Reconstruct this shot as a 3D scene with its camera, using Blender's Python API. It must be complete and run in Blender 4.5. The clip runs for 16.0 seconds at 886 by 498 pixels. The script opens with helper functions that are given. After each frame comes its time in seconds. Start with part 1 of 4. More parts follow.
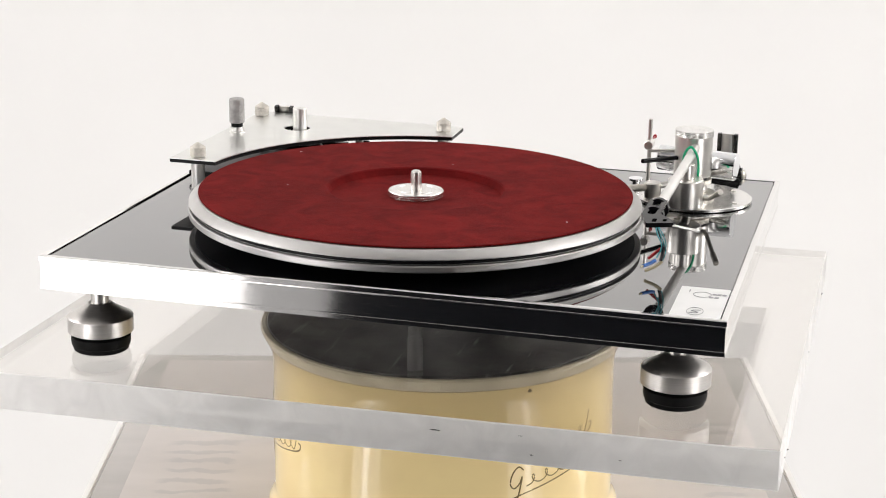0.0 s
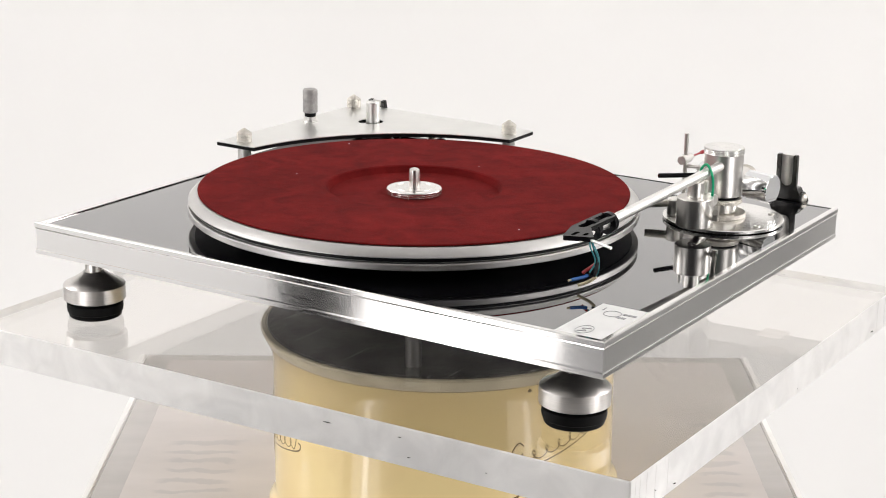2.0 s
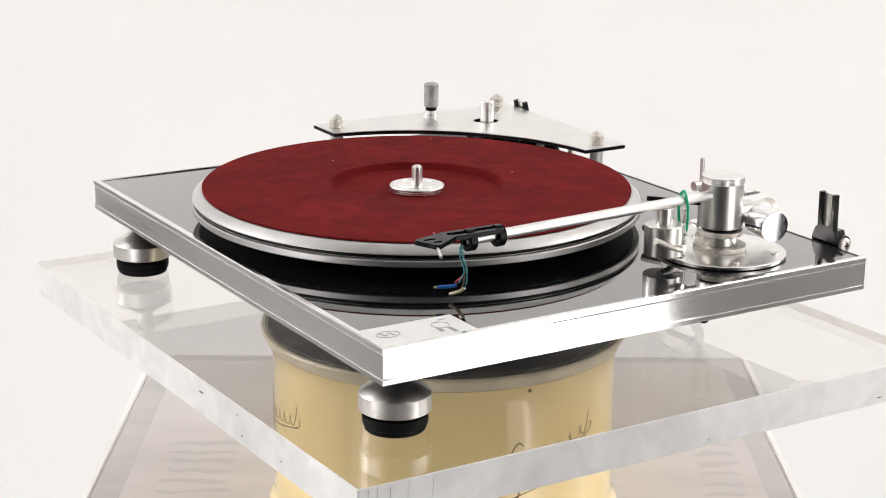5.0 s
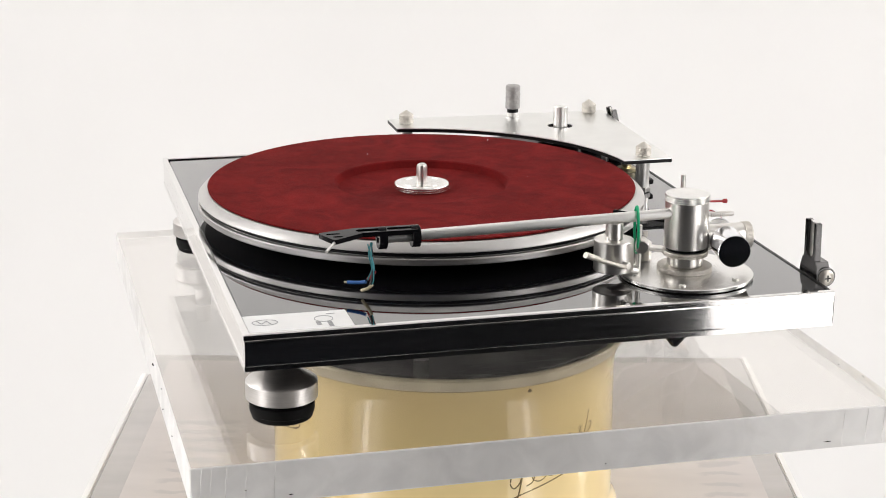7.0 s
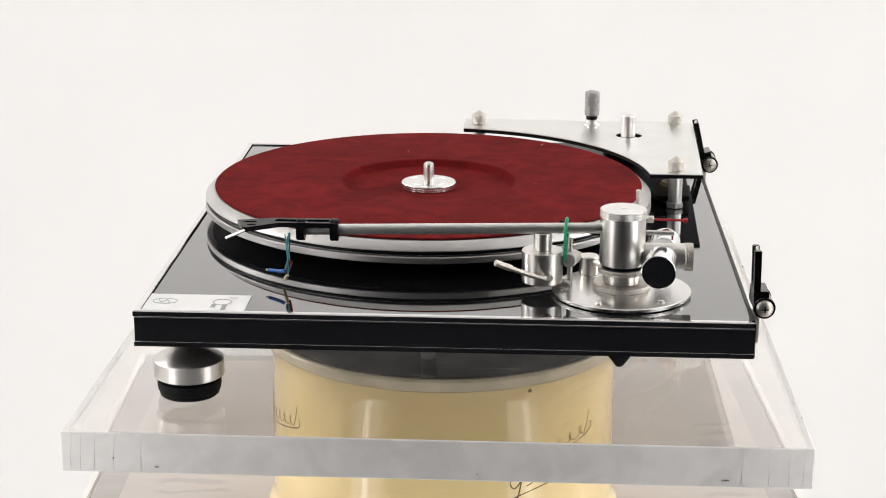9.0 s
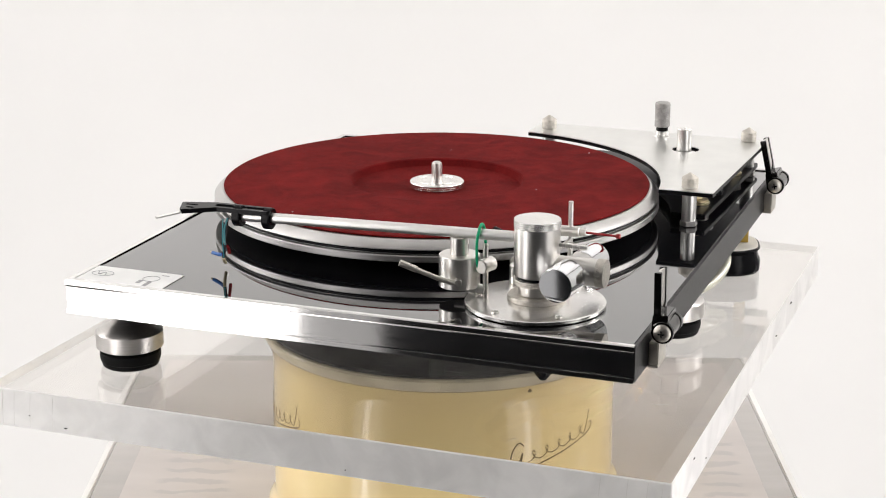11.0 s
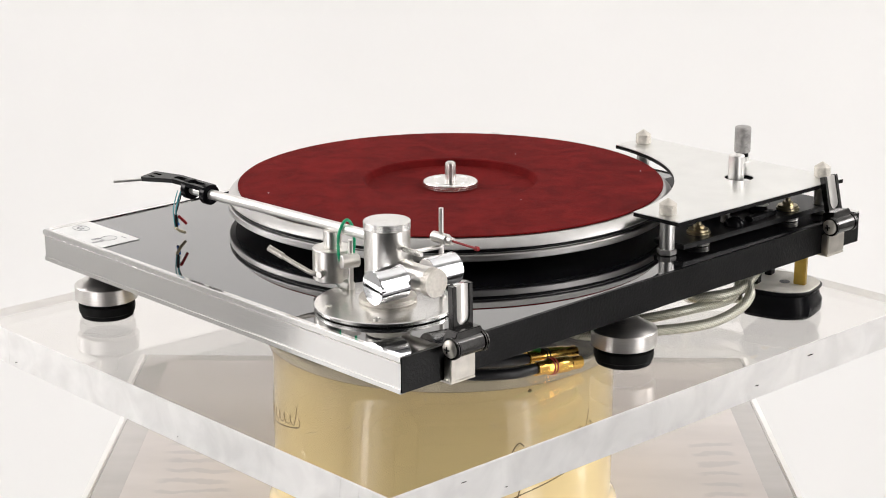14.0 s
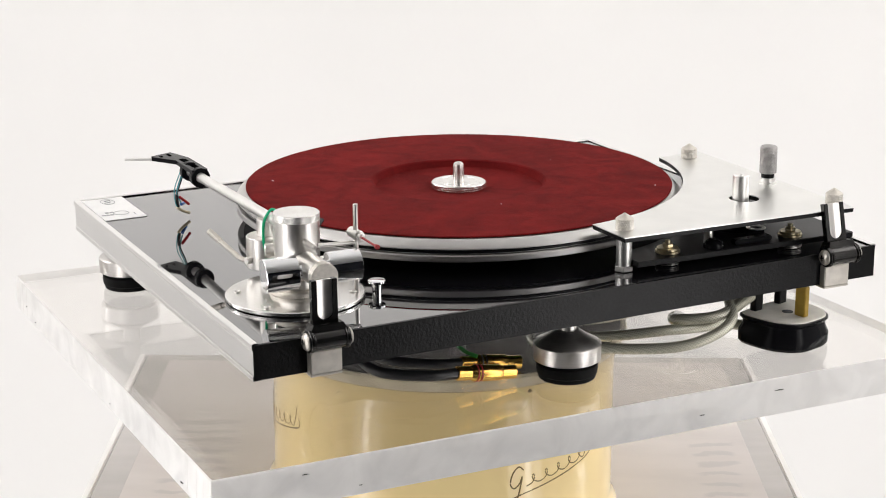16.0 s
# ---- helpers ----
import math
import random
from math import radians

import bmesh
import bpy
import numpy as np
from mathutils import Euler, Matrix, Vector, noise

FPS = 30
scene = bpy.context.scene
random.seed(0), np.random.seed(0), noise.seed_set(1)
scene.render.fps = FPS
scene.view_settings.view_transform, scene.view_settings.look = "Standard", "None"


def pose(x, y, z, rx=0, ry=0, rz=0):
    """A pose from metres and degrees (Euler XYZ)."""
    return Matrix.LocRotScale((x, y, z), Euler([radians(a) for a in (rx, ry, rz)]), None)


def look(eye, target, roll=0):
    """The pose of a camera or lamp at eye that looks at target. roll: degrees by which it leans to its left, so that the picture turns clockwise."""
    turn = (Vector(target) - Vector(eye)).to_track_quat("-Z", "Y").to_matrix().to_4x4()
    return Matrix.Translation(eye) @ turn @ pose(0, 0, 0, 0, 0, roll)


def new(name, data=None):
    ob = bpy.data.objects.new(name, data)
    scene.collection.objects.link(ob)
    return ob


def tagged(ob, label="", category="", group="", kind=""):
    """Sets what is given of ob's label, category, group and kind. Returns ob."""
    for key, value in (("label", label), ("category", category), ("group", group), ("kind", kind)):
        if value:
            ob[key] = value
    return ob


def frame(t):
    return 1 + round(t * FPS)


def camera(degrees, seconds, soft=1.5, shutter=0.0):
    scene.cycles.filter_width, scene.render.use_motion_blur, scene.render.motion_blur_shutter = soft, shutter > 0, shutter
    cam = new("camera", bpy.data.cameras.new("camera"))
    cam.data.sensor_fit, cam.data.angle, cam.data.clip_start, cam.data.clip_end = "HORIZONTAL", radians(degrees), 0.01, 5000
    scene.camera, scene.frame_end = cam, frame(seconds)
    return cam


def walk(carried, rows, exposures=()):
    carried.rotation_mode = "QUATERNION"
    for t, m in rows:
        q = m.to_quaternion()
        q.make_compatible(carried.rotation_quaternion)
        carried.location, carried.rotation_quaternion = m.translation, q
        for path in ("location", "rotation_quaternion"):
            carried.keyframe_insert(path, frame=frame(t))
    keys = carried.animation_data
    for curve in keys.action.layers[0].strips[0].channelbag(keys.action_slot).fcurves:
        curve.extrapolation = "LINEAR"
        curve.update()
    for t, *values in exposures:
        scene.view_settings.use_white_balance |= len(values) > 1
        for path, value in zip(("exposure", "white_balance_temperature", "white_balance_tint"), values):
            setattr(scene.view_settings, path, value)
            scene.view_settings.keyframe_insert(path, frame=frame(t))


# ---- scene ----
cam = camera(27.72, 16.0, soft=1.0)
walk(cam, [(0.0, pose(0, -1.18, 0.3726, 74.33, 0, 0.04) @ pose(0, 0, 0, 0, 0, 0.283)),
           (16.0, pose(0, -1.18, 0.3726, 74.33, 0, 0.04) @ pose(0, 0, 0, 0, 0, 0.283))])

# turn of the display platform: seconds, degrees about the upright axis
TURN = [(0.0, -14.9), (0.5, -19.23), (1.0, -23.7), (1.5, -27.75), (2.0, -32.4), (2.5, -36.75), (3.0, -41.85),
        (3.5, -45.4), (4.0, -49.9), (5.25, -60.5), (6.5, -71.1), (7.0, -75.45), (7.5, -79.65), (8.0, -84.1),
        (8.5, -88.3), (9.0, -92.85), (10.25, -103.7), (11.5, -114.6), (12.0, -119.15), (12.5, -123.2),
        (13.0, -127.75), (13.5, -131.9), (14.0, -136.3), (14.5, -140.4), (15.0, -144.7), (15.5, -149.0), (16.0, -153.25)]
TILT = 0.727  # the plinth leans a little to its arm side

# ---------------------------------------------------------------- light
world = bpy.data.worlds.new("studio_world")
scene.world = world
world.use_nodes = True
world.node_tree.nodes["Background"].inputs[0].default_value = (1.0, 0.98, 0.95, 1)
world.node_tree.nodes["Background"].inputs[1].default_value = 0.2
scene.view_settings.exposure = -0.54


def softbox(name, eye, target, w, h, watts, color=(1, 0.968, 0.955)):
    lamp = bpy.data.lights.new(name, "AREA")
    lamp.shape, lamp.size, lamp.size_y, lamp.energy, lamp.color = "RECTANGLE", w, h, watts, color
    ob = new(name, lamp)
    ob.matrix_world = look(eye, target)
    return ob


softbox("softbox_lamp", (-0.525, -0.45, 0.02), (-0.366, 0.537, 0.0), 0.314, 1.2, 2.7)
softbox("softbox_lamp", (0.544, -0.435, 0.02), (-0.011, 0.19, 0.0), 0.29, 1.2, 3.1)
# weaker outer skirt of one softbox, on the camera's side
softbox("softbox_skirt", (-0.49, -0.458, 0.02), (-0.331, 0.529, 0.0), 0.40, 1.2, 0.9)
# low panel light beside it, past the black stand
softbox("panel_lamp", (-0.84, -0.25, 0.02), (0.0, 0.02, 0.0), 0.32, 1.2, 1.1)
# the bright tube in the middle of each softbox
softbox("softbox_tube", (-0.500, -0.452, 0.02), (0.02, 0.2, 0.0), 0.05, 1.1, 1.1)
softbox("softbox_tube", (0.544, -0.414, 0.02), (0.0, 0.2, 0.0), 0.05, 1.1, 1.1)
softbox("backdrop_lamp", (-1.8, 0.3, 1.08), (0.1, 1.9, 1.3), 0.5, 1.5, 46)
softbox("backdrop_lamp", (1.8, 0.3, 1.08), (-0.2, 1.9, 1.3), 0.5, 1.5, 53)

# ---------------------------------------------------------------- materials


def rgb(c):
    return (*c, 1.0) if len(c) == 3 else c


def material(name, color, rough=0.5, metal=0.0, var=0.12, scale=40.0, bump=0.0, bscale=400.0, stretch=(1, 1, 1),
             rvar=0.1, ior=1.5, transmission=0.0, coat=0.0, sheen=0.0, depth=0.0005, spec=0.5):
    m = bpy.data.materials.new(name)
    m.use_nodes = True
    nt = m.node_tree
    b = nt.nodes["Principled BSDF"]
    b.inputs["Metallic"].default_value = metal
    b.inputs["IOR"].default_value = ior
    b.inputs["Specular IOR Level"].default_value = spec
    b.inputs["Transmission Weight"].default_value = transmission
    b.inputs["Coat Weight"].default_value = coat
    b.inputs["Coat Roughness"].default_value = 0.02
    b.inputs["Sheen Weight"].default_value = sheen
    tc = nt.nodes.new("ShaderNodeTexCoord")
    mp = nt.nodes.new("ShaderNodeMapping")
    mp.inputs["Scale"].default_value = stretch
    nt.links.new(tc.outputs["Object"], mp.inputs[0])
    n1 = nt.nodes.new("ShaderNodeTexNoise")
    n1.inputs["Scale"].default_value, n1.inputs["Detail"].default_value = scale, 6
    nt.links.new(mp.outputs[0], n1.inputs["Vector"])
    n2 = nt.nodes.new("ShaderNodeTexNoise")
    n2.inputs["Scale"].default_value, n2.inputs["Detail"].default_value = bscale, 3
    nt.links.new(mp.outputs[0], n2.inputs["Vector"])
    mix = nt.nodes.new("ShaderNodeMix")
    mix.data_type = "RGBA"
    c = Vector(color)
    mix.inputs["A"].default_value = rgb(tuple(c * (1 - var)))
    mix.inputs["B"].default_value = rgb(tuple(min(1.0, v) for v in c * (1 + var)))
    span = nt.nodes.new("ShaderNodeMapRange")
    span.inputs["From Min"].default_value, span.inputs["From Max"].default_value = 0.32, 0.68
    nt.links.new(n1.outputs["Fac"], span.inputs["Value"])
    nt.links.new(span.outputs[0], mix.inputs["Factor"])
    nt.links.new(mix.outputs["Result"], b.inputs["Base Color"])
    rm = nt.nodes.new("ShaderNodeMapRange")
    rm.inputs["To Min"].default_value = max(0.0, rough * (1 - rvar))
    rm.inputs["To Max"].default_value = min(1.0, rough * (1 + rvar))
    nt.links.new(n2.outputs["Fac"], rm.inputs["Value"])
    nt.links.new(rm.outputs[0], b.inputs["Roughness"])
    if bump:
        bp = nt.nodes.new("ShaderNodeBump")
        bp.inputs["Strength"].default_value, bp.inputs["Distance"].default_value = bump, depth
        nt.links.new(n2.outputs["Fac"], bp.inputs["Height"])
        nt.links.new(bp.outputs[0], b.inputs["Normal"])
    return m


def turned_metal(name, color, rough):
    """Metal with fine concentric turning marks about the object's own upright axis."""
    m = material(name, color, rough, 1.0, 0.05, 60, 0.0, 900, rvar=0.25)
    b = m.node_tree.nodes["Principled BSDF"]
    b.inputs["Anisotropic"].default_value = 0.6
    tan = m.node_tree.nodes.new("ShaderNodeTangent")
    tan.direction_type, tan.axis = "RADIAL", "Z"
    m.node_tree.links.new(tan.outputs[0], b.inputs["Tangent"])
    return m


ALU = material("satin_aluminium", (0.78, 0.77, 0.75), 0.4, 1.0, 0.05, 30, 0.04, 700, rvar=0.2)
TRIM_X = material("brushed_trim_along", (0.80, 0.79, 0.78), 0.10, 1.0, 0.04, 30, 0.004, 700, (0.06, 1, 1), rvar=0.4, depth=0.0002)
TURNED = turned_metal("turned_aluminium", (0.80, 0.79, 0.77), 0.25)
STEEL = material("polished_steel", (0.74, 0.72, 0.69), 0.33, 1.0, 0.05, 50, 0.02, 900)
PLATTER = turned_metal("satin_platter_metal", (0.52, 0.51, 0.50), 0.36)
FOOT = material("turned_foot_metal", (0.64, 0.62, 0.60), 0.36, 1.0, 0.05, 60, 0.0, 900, (1, 1, 30))
CHROME = material("mirror_chrome", (0.86, 0.87, 0.89), 0.05, 1.0, 0.02, 30)
NICKEL = material("worn_nickel", (0.58, 0.55, 0.50), 0.42, 1.0, 0.12, 120, 0.05, 900)
KNURL = material("knurled_aluminium", (0.60, 0.57, 0.52), 0.42, 1.0, 0.1, 400, 0.5, 1500, depth=0.0004)
GREYKNOB = material("grey_knurled_metal", (0.42, 0.41, 0.40), 0.6, 1.0, 0.15, 250, 0.4, 1300, depth=0.0004)
PLATE = material("satin_plate", (0.78, 0.78, 0.76), 0.34, 1.0, 0.03, 40, 0.02, 900)
ACRYLIC = material("black_acrylic", (0.006, 0.006, 0.007), 0.02, 0, 0.1, 40, 0.0, 300, rvar=0.5, coat=1.0)
BLACK = material("satin_black", (0.004, 0.004, 0.0045), 0.35, 0, 0.2, 200, 0.05, 900, spec=0.16)
LEATHER = material("black_leathercloth", (0.0030, 0.0030, 0.0033), 0.34, 0, 0.5, 60, 0.5, 520, depth=0.0005, spec=0.2)
PLASTIC = material("black_plastic", (0.006, 0.006, 0.007), 0.18, 0, 0.15, 150, 0.02, 800, spec=0.08)
RUBBER = material("black_rubber", (0.006, 0.006, 0.006), 0.5, 0, 0.2, 200, 0.1, 900, spec=0.08)
DARKSTEEL = material("dark_hinge_steel", (0.085, 0.083, 0.082), 0.2, 1.0, 0.12, 120, 0.04, 700)
BRASS = material("gold_plate", (0.92, 0.57, 0.14), 0.24, 1.0, 0.08, 150)
OLDBRASS = material("plated_washer", (0.62, 0.54, 0.36), 0.3, 1.0, 0.1, 150)
SUEDE = material("red_suede", (0.146, 0.0090, 0.0088), 1.0, 0, 0.08, 60, 0.3, 1100, depth=0.0008, spec=0.08)
CREAM = material("cream_enamel", (0.97, 0.76, 0.38), 0.3, 0, 0.06, 14, 0.03, 120, coat=1.0, spec=0.2)
INK = material("dark_gold_paint", (0.22, 0.155, 0.055), 0.4, 0.2, 0.2, 200)
CARD = material("white_card", (0.86, 0.86, 0.85), 0.5, 0, 0.03, 60, 0.05, 700)
PRINT = material("grey_print", (0.40, 0.40, 0.41), 0.6, 0, 0.1, 200)
GLASS = material("clear_acrylic", (0.885, 0.868, 0.845), 0.0, 0, 0.004, 20, 0, 60, ior=1.49, transmission=1.0)
WALLSIDE = material("white_studio_paint", (0.74, 0.74, 0.73), 0.6, 0, 0.04, 2, 0.03, 120)
EDGE = material("clear_acrylic_edge", (0.975, 0.965, 0.94), 0.07, 0, 0.02, 26, 0.05, 60, ior=1.49, transmission=1.0, rvar=0.6, depth=0.0003)
STRIP = material("clear_edge_strip", (0.93, 0.92, 0.905), 0.4, 0, 0.05, 26, 0, 60, rvar=0.4)
# stretched tone stands for streaky reflections and smudges on the top
GREY = material("grey_streaked_top", (0.53, 0.505, 0.485), 0.16, 0, 0.10, 9, 0.03, 120, (0.5, 2.2, 1), rvar=0.4)
SHEET = material("pinkish_grey_sheet", (0.63, 0.585, 0.558), 0.22, 0, 0.06, 14, 0.03, 120, (0.6, 1.6, 1), rvar=0.4)
RIM_CREAM = material("greyish_cream_rim", (0.66, 0.59, 0.43), 0.30, 0, 0.16, 45, 0.04, 200, rvar=0.3, coat=0.4)
AMBER = material("dull_brass_pin", (0.50, 0.34, 0.07), 0.34, 0.7, 0.12, 150)
WHITE = material("white_backdrop", (0.80, 0.795, 0.785), 0.7, 0, 0.015, 1.5, 0.02, 90)
WALL = material("pale_studio_paint", (0.78, 0.78, 0.77), 0.7, 0, 0.03, 3, 0.03, 120)
DARKFLOOR = material("dark_studio_floor", (0.035, 0.035, 0.038), 0.6, 0, 0.15, 4, 0.05, 60)
CURTAIN = material("dark_curtain", (0.010, 0.012, 0.018), 0.9, 0, 0.2, 8, 0.1, 90)
PLUGFACE = material("ivory_plug_face", (0.88, 0.85, 0.77), 0.45, 0, 0.08, 120)
WIRES = {k: material(k + "_wire", c, 0.4, 0, 0.1, 300) for k, c in
         {"blue": (0.02, 0.13, 0.45), "red": (0.35, 0.01, 0.015), "teal": (0.05, 0.30, 0.34), "cream": (0.62, 0.54, 0.36),
          "green": (0.0, 0.42, 0.19), "dark": (0.012, 0.012, 0.014), "grass": (0.03, 0.22, 0.04)}.items()}


def whiten_edge(m, low, high):
    """Blotchy white on a clear face: some scuffs and dust, mostly painted inner light."""
    nt = m.node_tree
    b, out = nt.nodes["Principled BSDF"], nt.nodes["Material Output"]
    tr, df, both, mix = (nt.nodes.new(k) for k in ("ShaderNodeBsdfTranslucent", "ShaderNodeBsdfDiffuse", "ShaderNodeMixShader", "ShaderNodeMixShader"))
    tr.inputs["Color"].default_value = (0.97, 0.96, 0.94, 1)
    df.inputs["Color"].default_value = (0.95, 0.945, 0.935, 1)
    both.inputs[0].default_value = 0.65
    nt.links.new(tr.outputs[0], both.inputs[1])
    nt.links.new(df.outputs[0], both.inputs[2])
    tc, n, r = nt.nodes.new("ShaderNodeTexCoord"), nt.nodes.new("ShaderNodeTexNoise"), nt.nodes.new("ShaderNodeMapRange")
    n.inputs["Scale"].default_value, n.inputs["Detail"].default_value, n.inputs["Distortion"].default_value = 38, 7, 0.8
    nt.links.new(tc.outputs["Object"], n.inputs["Vector"])
    nt.links.new(n.outputs["Fac"], r.inputs["Value"])
    r.inputs["From Min"].default_value, r.inputs["From Max"].default_value = 0.35, 0.65
    r.inputs["To Min"].default_value, r.inputs["To Max"].default_value = low, high
    nt.links.new(r.outputs[0], mix.inputs[0])
    nt.links.new(b.outputs[0], mix.inputs[1])
    nt.links.new(both.outputs[0], mix.inputs[2])
    nt.links.new(mix.outputs[0], out.inputs["Surface"])


whiten_edge(EDGE, 0.84, 0.96)


def ghost_print(m, columns, first, last, pitch, strength):
    """Faded lines of print, too weak to read, that show through a sheet: soft bars in columns (middle, half width)."""
    nt = m.node_tree
    b = nt.nodes["Principled BSDF"]
    src = b.inputs["Base Color"].links[0].from_socket

    def op(kind, a, c=0.0):
        n = nt.nodes.new("ShaderNodeMath")
        n.operation = kind
        for k, v in enumerate((a, c)):
            if isinstance(v, (int, float)):
                n.inputs[k].default_value = v
            else:
                nt.links.new(v, n.inputs[k])
        return n.outputs[0]

    def ramp(v, lo, hi):
        n = nt.nodes.new("ShaderNodeMapRange")
        n.interpolation_type = "SMOOTHSTEP"
        n.inputs["From Min"].default_value, n.inputs["From Max"].default_value = lo, hi
        nt.links.new(v, n.inputs["Value"])
        return n.outputs[0]

    tc, xyz, noise = (nt.nodes.new(k) for k in ("ShaderNodeTexCoord", "ShaderNodeSeparateXYZ", "ShaderNodeTexNoise"))
    noise.inputs["Scale"].default_value, noise.inputs["Detail"].default_value = 45, 3
    nt.links.new(tc.outputs["Object"], xyz.inputs[0])
    nt.links.new(tc.outputs["Object"], noise.inputs["Vector"])
    wob = op("MULTIPLY", op("SUBTRACT", noise.outputs["Fac"], 0.5), 0.02)
    x, y = op("ADD", xyz.outputs["X"], wob), op("ADD", xyz.outputs["Y"], wob)
    bars = ramp(op("SINE", op("MULTIPLY", y, 2 * math.pi / pitch)), -0.2, 0.8)
    cols = 0.0
    for middle, half in columns:
        near = op("ABSOLUTE", op("SUBTRACT", x, middle))
        cols = op("ADD", op("SUBTRACT", 1.0, ramp(near, half * 0.7, half * 1.15)), cols)
    span = op("MULTIPLY", ramp(y, first, first + 0.01), op("SUBTRACT", 1.0, ramp(y, last - 0.01, last)))
    fac = op("MULTIPLY", op("MULTIPLY", bars, op("MULTIPLY", cols, span)), strength)
    mx = nt.nodes.new("ShaderNodeMix")
    mx.data_type = "RGBA"
    nt.links.new(fac, mx.inputs["Factor"])
    nt.links.new(src, mx.inputs["A"])
    mx.inputs["B"].default_value = (0.36, 0.36, 0.38, 1)
    nt.links.new(mx.outputs["Result"], b.inputs["Base Color"])


ghost_print(SHEET, ((-0.180, 0.027), (0.203, 0.015)), -0.01, 0.115, 0.0185, 0.3)


def smear(m, scale, depth):
    """Shallow waviness of rolled metal, so that reflections break up."""
    nt = m.node_tree
    b = nt.nodes["Principled BSDF"]
    old = b.inputs["Normal"].links[0].from_socket
    tc, n, bp = nt.nodes.new("ShaderNodeTexCoord"), nt.nodes.new("ShaderNodeTexNoise"), nt.nodes.new("ShaderNodeBump")
    n.inputs["Scale"].default_value, n.inputs["Detail"].default_value = scale, 5
    bp.inputs["Strength"].default_value, bp.inputs["Distance"].default_value = 1.0, depth
    nt.links.new(tc.outputs["Object"], n.inputs["Vector"])
    nt.links.new(n.outputs["Fac"], bp.inputs["Height"])
    nt.links.new(old, bp.inputs["Normal"])
    nt.links.new(bp.outputs[0], b.inputs["Normal"])


smear(TRIM_X, 30, 0.00007)


def braid_material():
    """A clear sleeve over a fine silvery braid."""
    m = material("clear_braided_sleeve", (0.64, 0.63, 0.54), 0.24, 0.45, 0.12, 80, 0.0, 500, coat=0.7)
    nt = m.node_tree
    b = nt.nodes["Principled BSDF"]
    tc = nt.nodes.new("ShaderNodeTexCoord")
    heights = []
    for turn in (0.8, -0.8):
        mp = nt.nodes.new("ShaderNodeMapping")
        mp.inputs["Rotation"].default_value = (0.4, turn * 0.5, turn)
        nt.links.new(tc.outputs["Object"], mp.inputs[0])
        w = nt.nodes.new("ShaderNodeTexWave")
        w.inputs["Scale"].default_value = 250
        nt.links.new(mp.outputs[0], w.inputs["Vector"])
        heights.append(w.outputs["Fac"])
    mul = nt.nodes.new("ShaderNodeMath")
    mul.operation = "MAXIMUM"
    nt.links.new(heights[0], mul.inputs[0])
    nt.links.new(heights[1], mul.inputs[1])
    bp = nt.nodes.new("ShaderNodeBump")
    bp.inputs["Strength"].default_value, bp.inputs["Distance"].default_value = 0.45, 0.0004
    nt.links.new(mul.outputs[0], bp.inputs["Height"])
    nt.links.new(bp.outputs[0], b.inputs["Normal"])
    mx = nt.nodes.new("ShaderNodeMix")
    mx.data_type = "RGBA"
    mx.inputs["A"].default_value, mx.inputs["B"].default_value = (0.24, 0.235, 0.17, 1), (0.70, 0.69, 0.58, 1)
    nt.links.new(mul.outputs[0], mx.inputs["Factor"])
    nt.links.new(mx.outputs["Result"], b.inputs["Base Color"])
    return m


def disc_material():
    m = material("scratched_dark_disc", (0.075, 0.072, 0.070), 0.36, 0, 0.8, 34, 0.05, 300, rvar=0.4)
    nt = m.node_tree
    b = nt.nodes["Principled BSDF"]
    src = b.inputs["Base Color"].links[0].from_socket
    tc = nt.nodes.new("ShaderNodeTexCoord")
    for turn, sc in ((0.5, 1.0), (1.9, 0.5), (2.7, 0.7)):
        mp = nt.nodes.new("ShaderNodeMapping")
        mp.inputs["Rotation"].default_value = (0, 0, turn)
        mp.inputs["Scale"].default_value = (260 * sc, 26 * sc, 1)
        nt.links.new(tc.outputs["Object"], mp.inputs[0])
        n = nt.nodes.new("ShaderNodeTexNoise")
        n.inputs["Scale"].default_value, n.inputs["Detail"].default_value = 1.0, 2
        nt.links.new(mp.outputs[0], n.inputs["Vector"])
        r = nt.nodes.new("ShaderNodeMapRange")
        r.inputs["From Min"].default_value, r.inputs["From Max"].default_value = 0.67, 0.80
        nt.links.new(n.outputs["Fac"], r.inputs["Value"])
        mx = nt.nodes.new("ShaderNodeMix")
        mx.data_type = "RGBA"
        nt.links.new(r.outputs[0], mx.inputs["Factor"])
        nt.links.new(src, mx.inputs["A"])
        mx.inputs["B"].default_value = (0.34, 0.335, 0.33, 1)
        src = mx.outputs["Result"]
    nt.links.new(src, b.inputs["Base Color"])
    return m


DISC = disc_material()


